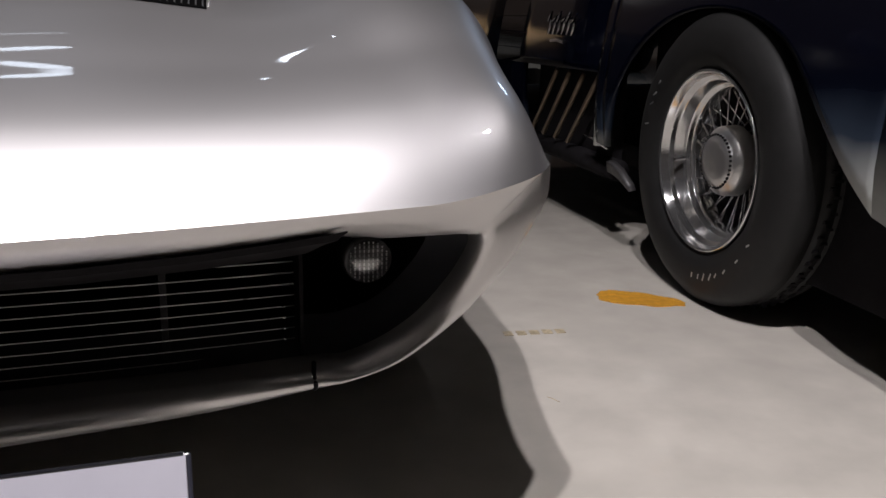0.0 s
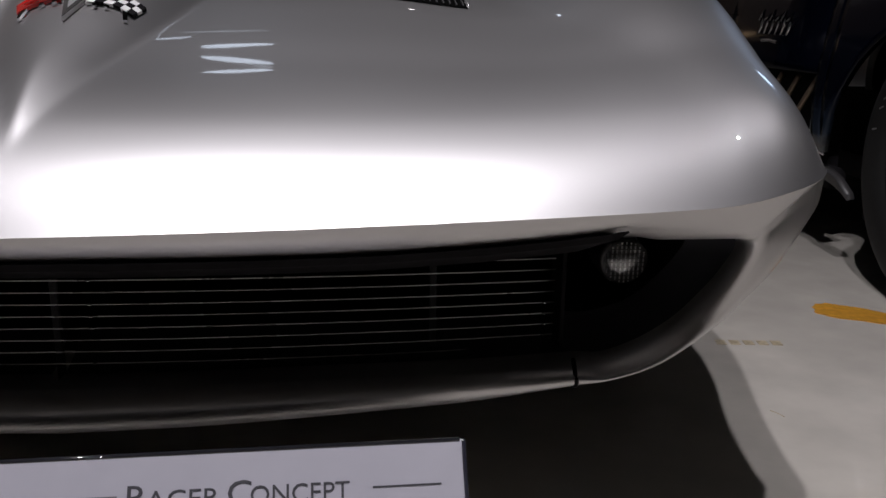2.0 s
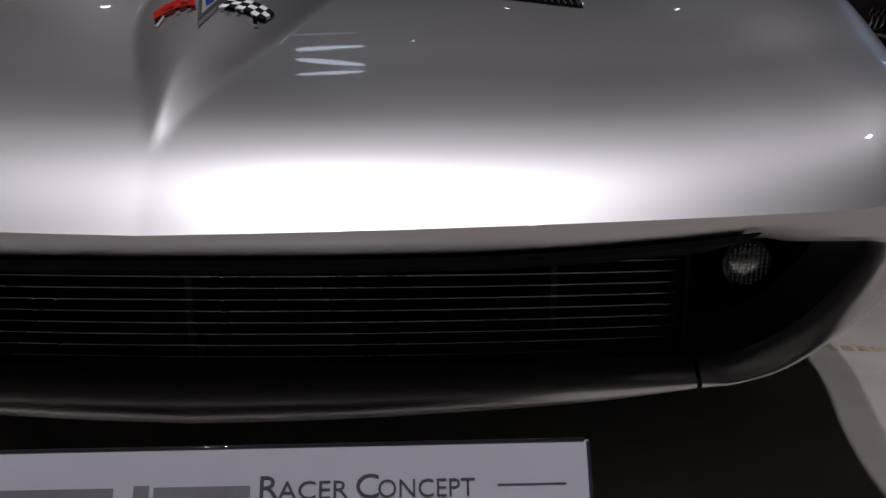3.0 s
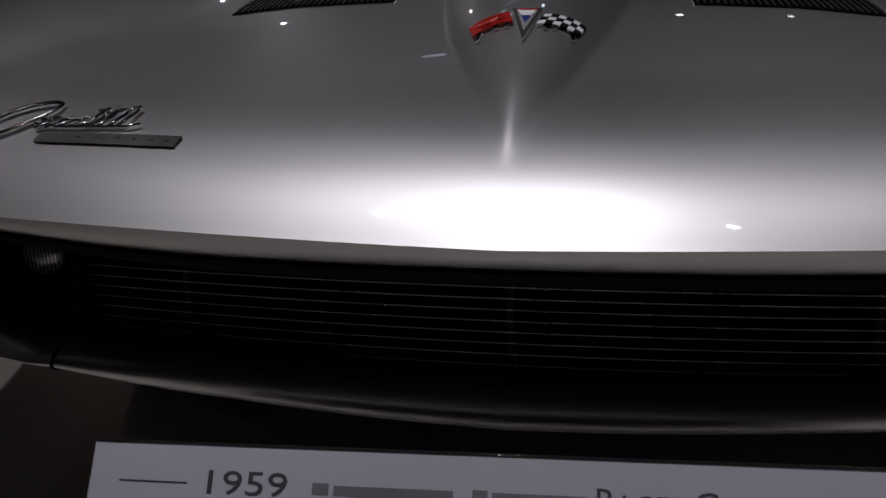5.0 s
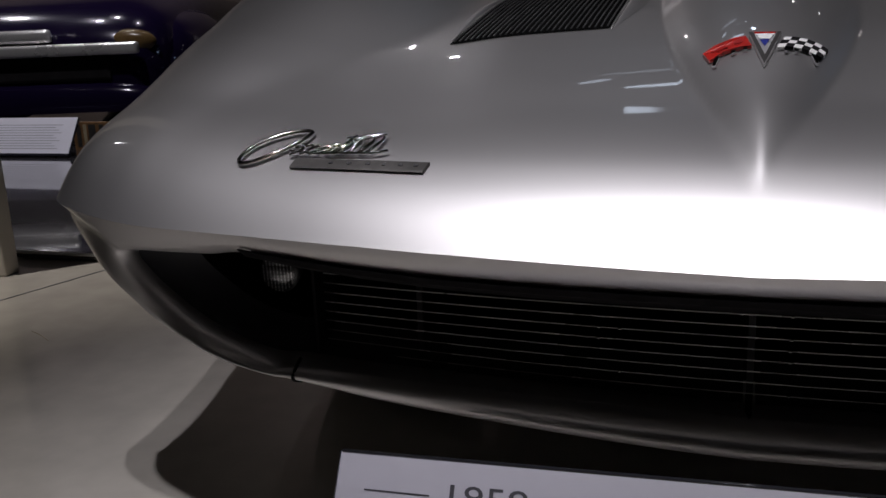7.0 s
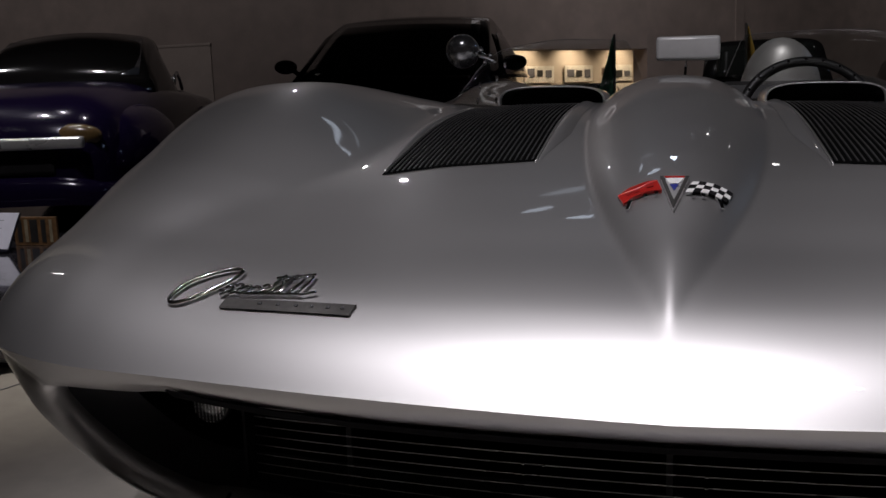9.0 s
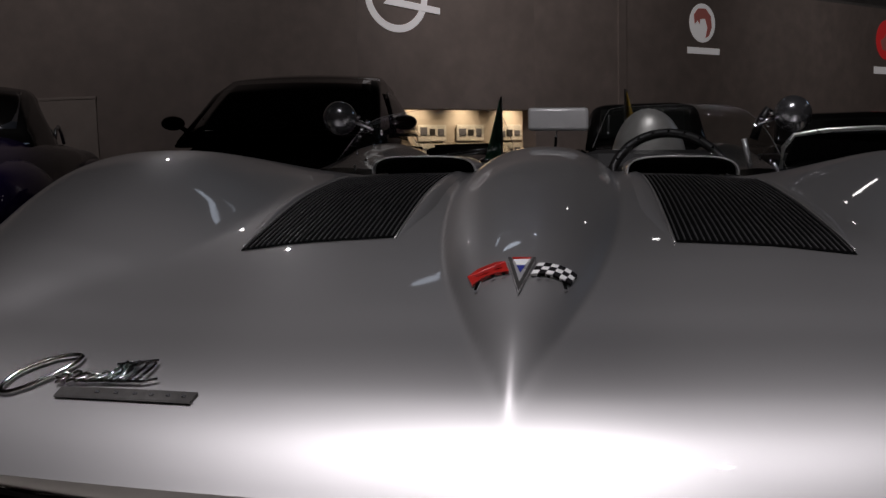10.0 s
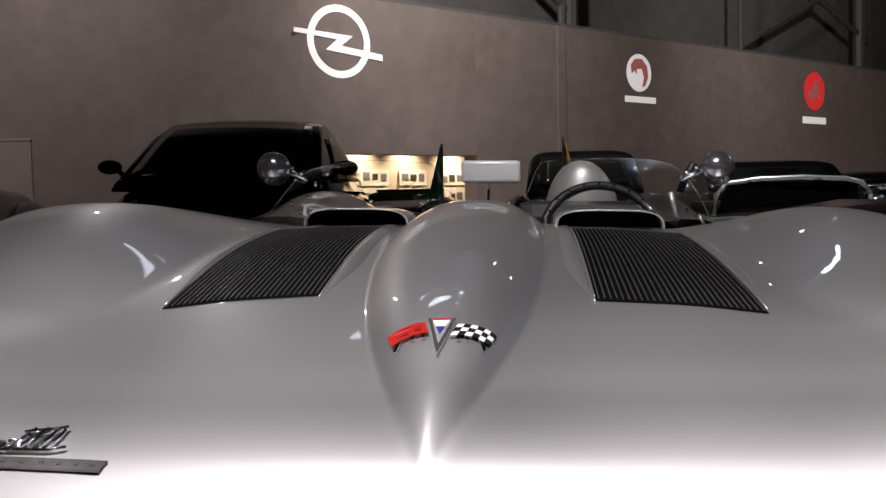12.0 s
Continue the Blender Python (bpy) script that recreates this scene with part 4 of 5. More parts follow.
part("stroke", tube([on_body(-0.487, 0.126, 0.006), on_body(-0.455, 0.1205, 0.006), on_body(-0.418, 0.1185, 0.006), on_body(-0.384, 0.1165, 0.006), on_body(-0.368, 0.1195, 0.006)], 0.0020, 6), BADGECHROME, script, smooth=True)
rows = [[on_body(-0.4785 + 0.157 * f + 0.0045 * g, 0.1055 + 0.0125 * g - 0.0145 * f, 0.004 + (0.0 if g in (0, 1) else 0.001)) for g in (0, 0.1, 0.5, 0.9, 1)] for f in [k / 12 for k in range(13)]]
part("plate", thick(grid(rows), 0.004), DARKPLATE, script, "dark grey plate with small raised marks")
for f in (0.30, 0.44, 0.58, 0.70, 0.82, 0.93):
    part("raised_mark", boxed((0.0045, 0.0032, 0.0008), on_body(-0.4765 + 0.157 * f, 0.1115 - 0.0145 * f, 0.0056), turn=pose(0, 0, 0, 25, 0, -5)), DARKCHROME, script)

# the car stands with a slight lean behind the nose
for ob in racer.children_recursive:
    if ob.type == "MESH" and ob.name.split(".")[0] not in ("tyre", "rim") and not (ob.parent and ob.parent.name.split(".")[0] == "tyre"):
        for v in ob.data.vertices:
            v.co.z -= 0.026 * v.co.x * smooth01((v.co.y - 0.3) / 0.6)

# ---- placard before the nose ----
sign_m = Matrix.Translation((-0.014, 0.032, 0.2400)) @ pose(0, 0, 0, 0, -1.8, 0) @ pose(0, 0, 0, 56, 0, 0)
placard = thing("placard", "white printed placard on a low black floor stand", "sign")
placard.matrix_world = sign_m
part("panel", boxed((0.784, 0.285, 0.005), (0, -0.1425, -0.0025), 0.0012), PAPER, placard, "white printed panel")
part("backing", boxed((0.792, 0.289, 0.008), (0, -0.1425, -0.0095), 0.002), FRAME, placard, "black backing board")
part("top_edge", tube([(-0.39, 0.0005, -0.0015), (0.39, 0.0005, -0.0015)], 0.0024, 16), EDGEGLOSS, placard, "glossy black top edge", smooth=True)
for x in (-0.28, 0.28):
    part("stand_leg", boxed((0.03, 0.27, 0.02), (x, -0.148, -0.024), 0.004), FRAME, placard, "black stand leg")


def lettering(text, x, y, size, parent, m, spread=1.0, name="letters"):
    """Flat dark letters with their left foot at (x, y) on the plane m."""
    cu = bpy.data.curves.new(name, "FONT")
    cu.body, cu.size, cu.extrude, cu.resolution_u = text, size, 0.0003, 3
    tmp = bpy.data.objects.new(name, cu)
    scene.collection.objects.link(tmp)
    bpy.context.view_layer.update()
    me = bpy.data.meshes.new_from_object(tmp.evaluated_get(bpy.context.evaluated_depsgraph_get()))
    bpy.data.objects.remove(tmp)
    me.materials.clear()
    me.materials.append(INK)
    ob = new(name, me)
    ob.parent = parent
    ob.matrix_local = Matrix.Translation((x, y, 0.0006)) @ Matrix.Diagonal((spread, 1, 1, 1))
    return ob


TEXT_Y = -0.0455
lettering("1959", -0.277, TEXT_Y, 0.0320, placard, sign_m, 1.42)
for x0, x1, h in ((-0.163, -0.147, 0.0175), (-0.142, -0.028, 0.0155), (-0.010, 0.004, 0.0175), (0.008, 0.094, 0.0155)):
    part("word_bar", boxed((x1 - x0, h * 0.62, 0.0006), ((x0 + x1) / 2, TEXT_Y + h * 0.5, 0.0004)), GREYINK, placard)
lettering("R", 0.100, TEXT_Y, 0.0300, placard, sign_m, 1.1)
lettering("ACER", 0.1185, TEXT_Y, 0.0225, placard, sign_m, 1.12)
lettering("C", 0.186, TEXT_Y, 0.0300, placard, sign_m, 1.1)
lettering("ONCEPT", 0.2060, TEXT_Y, 0.0225, placard, sign_m, 0.98)
for x0, x1 in ((-0.360, -0.289), (0.312, 0.372)):
    part("rule", boxed((x1 - x0, 0.0016, 0.0006), ((x0 + x1) / 2, TEXT_Y + 0.009, 0.0004)), INK, placard)
for k in range(5):
    part("text_bar", boxed((0.62 - 0.04 * (k % 3), 0.006, 0.0006), (0.0, -0.105 - 0.03 * k, 0.0004)), INK, placard)

# ---- marks on the floor ----
def blot(name, cx, cy, rx, ry, turn, mat, label, seed):
    rng = random.Random(seed)
    pts = []
    for k in range(28):
        a = math.tau * k / 28
        r = 1 + 0.16 * (rng.random() - 0.5)
        pts.append((rx * r * math.copysign(abs(math.cos(a)) ** 0.7, math.cos(a)), ry * r * math.sin(a) * (1 - 0.30 * math.cos(a))))
    ob = part(name, prism(pts, 0.0012, pose(cx, cy, 0.0004, 0, 0, turn)), mat)
    return tagged(ob, label, "floor mark")


blot("ochre_stain", 1.335, 1.03, 0.098, 0.045, -31, STAIN, "ochre paint smear on the cream floor", 3)
mark = thing("stencil_mark", "faded ochre stencilled marks on the floor", "floor mark", (0.958, 0.885, 0))
for k in range(5):
    part("stencil_bar", boxed((0.019, 0.022, 0.0012), (0.012 + 0.027 * k, -0.002 * k, 0.0008), turn=pose(0, 0, 0, 0, 0, -6)), SCUFF, mark)

part("joint", boxed((0.006, 4.4, 0.0012), (-1.70, 1.55, 0.0008), turn=pose(0, 0, 0, 0, 0, -15.3)), GREYINK, floor)
for x0, y0, x1, y1 in ((-1.576, 0.825, -1.486, 0.778), (0.938, 0.588, 0.951, 0.565)):
    part("scratch", tube([(x0, y0, 0.0), ((x0 + x1) / 2, (y0 + y1) / 2 + 0.004, 0.0), (x1, y1, 0.0)], 0.0011, 5), SCUFF, floor)

# ---- parked cars ----


def section_loft(stations, sides=26):
    """Rounded box sections: (y, half width, bottom, top, roundness, x shift)."""
    rows = []
    for y, w, z0, z1, n in stations:
        row = []
        for k in range(sides + 1):
            a = math.pi * (k / sides) - math.pi * 0.0
            c, s = math.cos(a), math.sin(a)
            row.append(Vector((w * math.copysign(abs(c) ** n, c), y, z0 + (z1 - z0) * abs(s) ** n)))
        rows.append(row)
    bm = grid(rows)
    for row in (rows[0], rows[-1]):
        try:
            bm.faces.new([bm.verts.new(p) for p in row])
        except ValueError:
            pass
    bmesh.ops.remove_doubles(bm, verts=bm.verts, dist=1e-5)
    return bm


def quad_sheet(corners, mat, name, parent, label="", bow=0.02, depth=0.006):
    a, b, c, d = [Vector(p) for p in corners]
    n = (b - a).cross(d - a).normalized()
    rows = [[a.lerp(b, i / 8).lerp(d.lerp(c, i / 8), j / 5) + n * bow * math.sin(math.pi * i / 8) * math.sin(math.pi * j / 5) for i in range(9)] for j in range(6)]
    return part(name, thick(grid(rows), depth), mat, parent, label, smooth=True)


def car_wheels(car, xs, ys, r=0.33, w=0.2):
    for y in ys:
        for sg in (1, -1):
            m = pose(sg * xs, y, r, 0, 90 * sg, 0)
            h = w / 2
            t = part("tyre", lathe([(r * 0.62, -h), (r * 0.8, -h), (r, -h * 0.6), (r, h * 0.6), (r * 0.8, h), (r * 0.62, h)], 28, m=m), RUBBER, car, smooth=True)
            part("rim", lathe([(0.0, h * 0.7), (r * 0.5, h * 0.5), (r * 0.63, h), (r * 0.63, -h)], 24, m=m), SATIN, t, smooth=True)


def bullet_wing_mirror(car, x, y, z, mat):
    sg = 1 if x > 0 else -1
    ob = part("wing_mirror", ball(0.1, (x, y, z), (0.98, 0.6, 0.58), u=24, v=14), mat, car, "black wing mirror", smooth=True)
    part("mirror_arm", tube([(x - sg * 0.07, y, z - 0.03), (x - sg * 0.16, y + 0.02, z - 0.10)], 0.022, 6), mat, ob)


def cabin_loft(stations, sides=10):
    """A cabin of sloping sides and rounded roof corners: (y, half width below, half width above, bottom, top, corner radius, crown)."""
    rows = []
    for y, wb, wt, z0, zt, r, crown in stations:
        half = [Vector((wb, y, z0)), Vector((wb + (wt - wb) * 0.5 + 0.012, y, z0 + (zt - r - z0) * 0.5))]
        for k in range(5):
            a = math.pi / 2 * k / 4
            half.append(Vector((wt - r + r * math.cos(a), y, zt - r + r * math.sin(a))))
        for k in range(1, sides // 2):
            f = k / (sides // 2)
            half.append(Vector(((wt - r) * (1 - f), y, zt + crown * (1 - (1 - f) ** 2))))
        rows.append(half + [Vector((0, y, zt + crown))] + [Vector((-p.x, p.y, p.z)) for p in half[::-1]])
    bm = grid(rows)
    for row in (rows[0], rows[-1]):
        bm.faces.new([bm.verts.new(p) for p in row])
    bmesh.ops.remove_doubles(bm, verts=bm.verts, dist=1e-5)
    return bm


# black coupe
coupe = thing("coupe", "glossy black coupe with dark glass, parked facing out", "car", (-2.17, 4.35, 0.024))
coupe.rotation_euler = (0, radians(1.5), 0)
part("body", section_loft([(0.0, 0.55, 0.28, 0.44, 0.5), (0.12, 0.78, 0.20, 0.48, 0.45), (0.5, 0.86, 0.18, 0.53, 0.42), (0.85, 0.89, 0.18, 0.59, 0.41), (1.05, 0.88, 0.18, 0.66, 0.42), (1.25, 0.875, 0.18, 0.775, 0.44), (1.42, 0.87, 0.18, 0.90, 0.46), (1.55, 0.87, 0.18, 0.92, 0.46), (2.0, 0.89, 0.18, 0.91, 0.44), (3.0, 0.94, 0.18, 0.93, 0.38), (3.8, 0.88, 0.23, 0.90, 0.42), (4.0, 0.75, 0.28, 0.83, 0.5)]), DEEPBLACK, coupe, smooth=True)
COUPE_CABIN = [(1.40, 0.80, 0.79, 0.84, 0.905, 0.03, 0.01), (1.62, 0.83, 0.765, 0.86, 1.06, 0.05, 0.02), (1.90, 0.85, 0.705, 0.86, 1.28, 0.06, 0.02), (2.14, 0.84, 0.655, 0.86, 1.40, 0.07, 0.022), (2.4, 0.84, 0.640, 0.86, 1.44, 0.08, 0.025), (2.9, 0.82, 0.61, 0.86, 1.41, 0.10, 0.03), (3.4, 0.78, 0.54, 0.86, 1.20, 0.12, 0.03), (3.85, 0.72, 0.50, 0.84, 0.93, 0.05, 0.02)]
part("roof", cabin_loft(COUPE_CABIN), DEEPBLACK, coupe, smooth=True)


def screen_on_cabin(stations, y0, y1, inset, lift):
    """A pane that lies on the sloping front of a cabin, short of its corners."""
    rows = []
    for k in range(9):
        y = y0 + (y1 - y0) * k / 8
        wt, zt, r, crown = (float(np.interp(y, [st[0] for st in stations], [st[n] for st in stations])) for n in (2, 4, 5, 6))
        rows.append([Vector((u * (wt - inset), y - lift * 0.6, zt + crown * (1 - (u * (wt - inset) / (wt - r)) ** 2) + lift)) for u in [i / 8 - 1 for i in range(17)]])
    return thick(grid(rows), 0.004)


part("windscreen", screen_on_cabin(COUPE_CABIN, 1.46, 2.10, 0.085, 0.006), SMOKED, coupe, "dark tinted windscreen", smooth=True)
for sg in (1, -1):
    quad_sheet([(sg * 0.845, 1.72, 0.93), (sg * 0.855, 2.9, 0.95), (sg * 0.655, 2.72, 1.30), (sg * 0.690, 2.2, 1.30)], SMOKED, "side_window", coupe, "dark tinted side window", 0.012)
    bullet_wing_mirror(coupe, sg * 0.935, 1.66, 1.035, DEEPBLACK)
    part("headlamp", ball(0.11, (sg * 0.62, 0.33, 0.58), (1.1, 0.6, 0.6)), DARKGLASS, coupe, "dark headlamp", smooth=True)
part("scuttle", boxed((1.30, 0.10, 0.02), (0, 1.40, 0.925), 0.008), BLACK, coupe, "black scuttle panel")
for sg in (-0.35, 0.25):
    part("wiper", tube([(sg - 0.02, 1.43, 0.95), (sg + 0.18, 1.45, 0.985), (sg + 0.42, 1.47, 0.995)], 0.006, 6), BLACK, coupe)
car_wheels(coupe, 0.80, (0.85, 3.3))

# purple pick-up
truck = thing("pickup_truck", "dark purple retro pick-up with a chrome grille bar", "truck", (-4.24, 3.86, 0.024))
truck.rotation_euler = (0, 0, radians(17))
part("body", section_loft([(0.0, 0.62, 0.30, 0.58, 0.55), (0.06, 0.76, 0.25, 0.70, 0.5), (0.25, 0.84, 0.22, 0.82, 0.45), (0.7, 0.86, 0.22, 0.93, 0.45), (1.3, 0.86, 0.22, 0.99, 0.42), (2.0, 0.85, 0.22, 0.985, 0.36), (3.0, 0.74, 0.25, 0.96, 0.30), (4.4, 0.60, 0.3, 0.92, 0.30), (4.6, 0.5, 0.35, 0.84, 0.5)]), PURPLE, truck, smooth=True)
for sg in (1, -1):
    for y, l in ((0.95, 0.85), (3.55, 0.9)):
        part("wing", ball(0.5, (sg * 0.72, y, 0.42), (0.56, l / 0.5 * 0.95, 0.78), u=28, v=18), PURPLE, truck, "bulging purple wing", smooth=True)
    part("headlamp", ball(0.13, (sg * 0.60, 0.10, 0.60), (1.35, 0.55, 0.62)), AMBER, truck, "amber headlamp under a chrome rim", smooth=True)
    part("fog_lamp", ball(0.05, (sg * 0.52, 0.03, 0.27), (1, 0.6, 1)), FROST, truck, "small round fog lamp", smooth=True)
part("grille_bar", boxed((1.40, 0.06, 0.075), (0, -0.03, 0.565), 0.02), FROST, truck, "chrome grille bar", smooth=True)
part("badge_bar", boxed((0.62, 0.06, 0.085), (-0.16, 0.0, 0.655), 0.03), FROST, truck, "chrome badge bar", smooth=True)
part("lower_grille", boxed((1.0, 0.03, 0.16), (0, 0.0, 0.45), 0.02), BLACK, truck, "black lower grille")
part("bumper_skirt", section_loft([(-0.06, 0.6, 0.18, 0.32, 0.5), (0.0, 0.78, 0.16, 0.36, 0.45), (0.3, 0.88, 0.16, 0.38, 0.4)]), PURPLE, truck, smooth=True)
part("cabin", cabin_loft([(1.42, 0.74, 0.71, 0.90, 1.0, 0.04, 0.02), (1.66, 0.73, 0.68, 0.90, 1.15, 0.07, 0.03), (1.90, 0.72, 0.63, 0.90, 1.30, 0.10, 0.03), (2.10, 0.71, 0.60, 0.90, 1.38, 0.12, 0.04), (2.30, 0.70, 0.58, 0.90, 1.39, 0.13, 0.04), (2.48, 0.68, 0.55, 0.90, 1.32, 0.12, 0.03), (2.54, 0.66, 0.56, 0.90, 1.0, 0.06, 0.02)]), JET, truck, "black cabin roof", smooth=True)
quad_sheet([(-0.64, 1.46, 1.035), (0.64, 1.46, 1.035), (0.54, 1.99, 1.35), (-0.54, 1.99, 1.35)], BLUEGLASS, "windscreen", truck, "dark windscreen", -0.03)
for sg in (1, -1):
    if sg < 0:
        bullet_wing_mirror(truck, sg * 0.92, 1.75, 1.06, PURPLE)
    part("roll_hoop", tube([(sg * 0.60, 2.62, 0.95), (sg * 0.60, 2.68, 1.06), (sg * 0.58, 2.85, 1.10), (sg * 0.55, 3.05, 1.05), (sg * 0.53, 3.2, 0.96)], 0.016, 8), DARKCHROME, truck, smooth=True)
car_wheels(truck, 0.80, (0.95, 3.55), 0.36, 0.24)

# pale roadster behind the racer
roadster = thing("roadster", "pale open roadster with a chrome windscreen frame", "car", (2.02, 4.9, 0))
part("body", section_loft([(0.0, 0.5, 0.25, 0.45, 0.5), (0.2, 0.72, 0.2, 0.54, 0.45), (0.8, 0.78, 0.2, 0.60, 0.4), (1.6, 0.78, 0.2, 0.64, 0.4), (2.6, 0.78, 0.2, 0.62, 0.4), (3.6, 0.7, 0.25, 0.56, 0.45)]), PEARL, roadster, smooth=True)
frame_pts = [(-0.56, 0.70, 0.62), (-0.54, 0.72, 0.76), (-0.46, 0.76, 0.845), (-0.25, 0.74, 0.872), (0.05, 0.73, 0.878), (0.35, 0.75, 0.862), (0.47, 0.78, 0.835), (0.53, 0.80, 0.76), (0.55, 0.82, 0.62)]
part("screen_frame", tube([tuple(p) for p in frame_pts], 0.017, 8), FROST, roadster, "chrome windscreen frame", smooth=True)
quad_sheet([(-0.54, 0.71, 0.63), (0.53, 0.80, 0.63), (0.44, 0.78, 0.85), (-0.46, 0.76, 0.85)], SMOKED, "windscreen", roadster, "dark reflecting windscreen", 0.02, 0.004)
part("interior", boxed((1.0, 0.9, 0.20), (0, 1.45, 0.62), 0.04), SEATBLACK, roadster, "dark cabin")
part("quarter_light", tube([(-0.50, 0.76, 0.65), (-0.44, 0.78, 0.70), (-0.36, 0.80, 0.66), (-0.5, 0.76, 0.65)], 0.007, 6), CHROME, roadster)
part("wing_mirror", ball(0.03, (0.58, 0.72, 0.80), (1.2, 0.8, 0.7)), CHROME, roadster, smooth=True)
car_wheels(roadster, 0.68, (0.7, 3.0), 0.3)


def dark_saloon(label, at, w, top, n=0.42, turn=0):
    c = thing("saloon_car", label, "car", at, group="dark cars along the back wall")
    c.rotation_euler = (0, 0, radians(turn))
    b = part("body", section_loft([(0, 0.5 * w, 0.3, 0.62, 0.5), (0.3, 0.92 * w, 0.25, 0.74, 0.42), (1.2, w, 0.25, 0.82, 0.4), (2.6, w, 0.25, 0.84, 0.4), (3.6, 0.85 * w, 0.3, 0.75, 0.45)]), JET, c, smooth=True)
    part("roof", section_loft([(1.0, 0.85 * w, 0.78, 0.86, 0.4), (1.25, 0.80 * w, 0.78, top - 0.03, n * 0.7), (1.6, 0.78 * w, 0.78, top, n * 0.7), (2.6, 0.75 * w, 0.78, top - 0.02, n), (3.1, 0.68 * w, 0.78, 0.9, n)]), JET, c, smooth=True)
    quad_sheet([(-0.66 * w, 1.0, 0.88), (0.66 * w, 1.0, 0.88), (0.62 * w, 1.2, top - 0.07), (-0.62 * w, 1.2, top - 0.07)], DARKGLASS, "windscreen", c, "dark windscreen", -0.01)
    for sg in (1, -1):
        part("headlamp", ball(0.09, (sg * 0.7 * w, 0.1, 0.66), (1, 0.7, 1)), CHROME, c, "round chrome headlamp", smooth=True)
        part("wing", ball(0.3, (sg * 0.95 * w, 0.6, 0.5), (0.5, 1.6, 1.0)), JET, c, "rounded black wing", smooth=True)
    car_wheels(c, 0.85 * w, (0.6, 2.9), 0.33)
    return c


dark_saloon("upright black vintage saloon with a high flat roof", (0.70, 6.3, 0), 0.62, 1.215)
dark_saloon("low black saloon with a shallow roof", (2.60, 7.0, 0), 0.78, 1.10)
dark_saloon("black saloon with a long low roof, half hidden", (4.15, 7.6, 0), 0.85, 0.98)
dark_saloon("small dark saloon before the lit boards", (-0.95, 6.6, 0), 0.42, 0.80)


def pennant(mat, label, at, lean, height):
    p = thing("pennant", label, "flag", at, group="small pennants on stands")
    part("pole", tube([(0, 0, 0), (0, 0, height + 0.02)], 0.008, 6), SATIN, p)
    part("pole_foot", lathe([(0, 0.02), (0.09, 0.015), (0.10, 0)], 20), SATIN, p)
    rows = []
    for k in range(9):
        z = height - 0.42 * k / 8
        rows.append([Vector((lean * (0.0 + (0.015 + 0.11 * k / 8) * j / 5), 0.02 * math.sin(j * 1.3 + k * 0.4), z)) for j in range(6)])
    part("cloth", thick(grid(rows), 0.002), mat, p, smooth=True)
    return p


pennant(GREEN, "dark green cloth pennant hanging from a thin pole", (-0.44, 5.7, 0), -1, 1.155)
pennant(YELLOW, "yellow cloth pennant hanging from a thin pole", (0.42, 5.5, 0), 1, 1.165)

# ---- second show car beside the racer: navy over pearl, wire wheel ----
shark = thing("show_car", "navy over pale silver show car with wire wheels", "car")
SX = 1.44
arch_z = spline([(0.47, 0.319), (0.53, 0.369), (0.596, 0.431), (0.685, 0.514), (0.761, 0.572), (0.878, 0.616), (1.0, 0.632), (1.12, 0.627), (1.22, 0.603), (1.30, 0.562), (1.36, 0.512), (1.41, 0.445), (1.45, 0.37), (1.485, 0.275)])
arch = [(y, arch_z(y)) for y in [1.485 - 1.015 * (k / 56) for k in range(57)]]


def flank_x(y, z):
    """The side's outward bow."""
    return SX + 0.10 * max(0, (z - 0.40) / 0.5) ** 1.6 + 0.05 * max(0, (0.40 - z) / 0.3) ** 1.5 + 0.22 * smooth01((0.1 - y) / 0.6) ** 1.5


def flank_sheet(outline_lo, outline_hi, mat, name, label, n=10):
    rows = []
    for (y0, z0), (y1, z1) in zip(outline_lo, outline_hi):
        rows.append([Vector((flank_x(y0 + (y1 - y0) * j / n, z0 + (z1 - z0) * j / n), y0 + (y1 - y0) * j / n, z0 + (z1 - z0) * j / n)) for j in range(n + 1)])
    return part(name, thick(grid(rows), 0.02), mat, shark, label, smooth=True)


FADE = material("navy_to_pearl_fade", (0.1, 0.1, 0.1), 0.10, 0.0, coat=0.0, spec=0.10)
nt = FADE.node_tree
bsdf = nt.nodes["Principled BSDF"]
tc, sep, mr, rmp, nz = nt.nodes.new("ShaderNodeTexCoord"), nt.nodes.new("ShaderNodeSeparateXYZ"), nt.nodes.new("ShaderNodeMapRange"), nt.nodes.new("ShaderNodeValToRGB"), nt.nodes.new("ShaderNodeTexNoise")
nz.inputs["Scale"].default_value = 6
add = nt.nodes.new("ShaderNodeMath")
add.operation = "MULTIPLY_ADD"
add.inputs[1].default_value = 0.08
nt.links.new(tc.outputs["Object"], sep.inputs[0])
nt.links.new(tc.outputs["Object"], nz.inputs["Vector"])
nt.links.new(nz.outputs["Fac"], add.inputs[0])
along = nt.nodes.new("ShaderNodeMath")
along.operation = "MULTIPLY_ADD"
along.inputs[1].default_value = 0.11
nt.links.new(sep.outputs["Y"], along.inputs[0])
nt.links.new(sep.outputs["Z"], along.inputs[2])
nt.links.new(along.outputs[0], add.inputs[2])
mr.inputs["From Min"].default_value, mr.inputs["From Max"].default_value = 0.44, 0.62
nt.links.new(add.outputs[0], mr.inputs["Value"])
rmp.color_ramp.elements[0].color, rmp.color_ramp.elements[1].color = (0.36, 0.37, 0.355, 1), (0.0015, 0.002, 0.006, 1)
mid = rmp.color_ramp.elements.new(0.5)
mid.color = (0.025, 0.034, 0.05, 1)
nt.links.new(mr.outputs["Result"], rmp.inputs["Fac"])
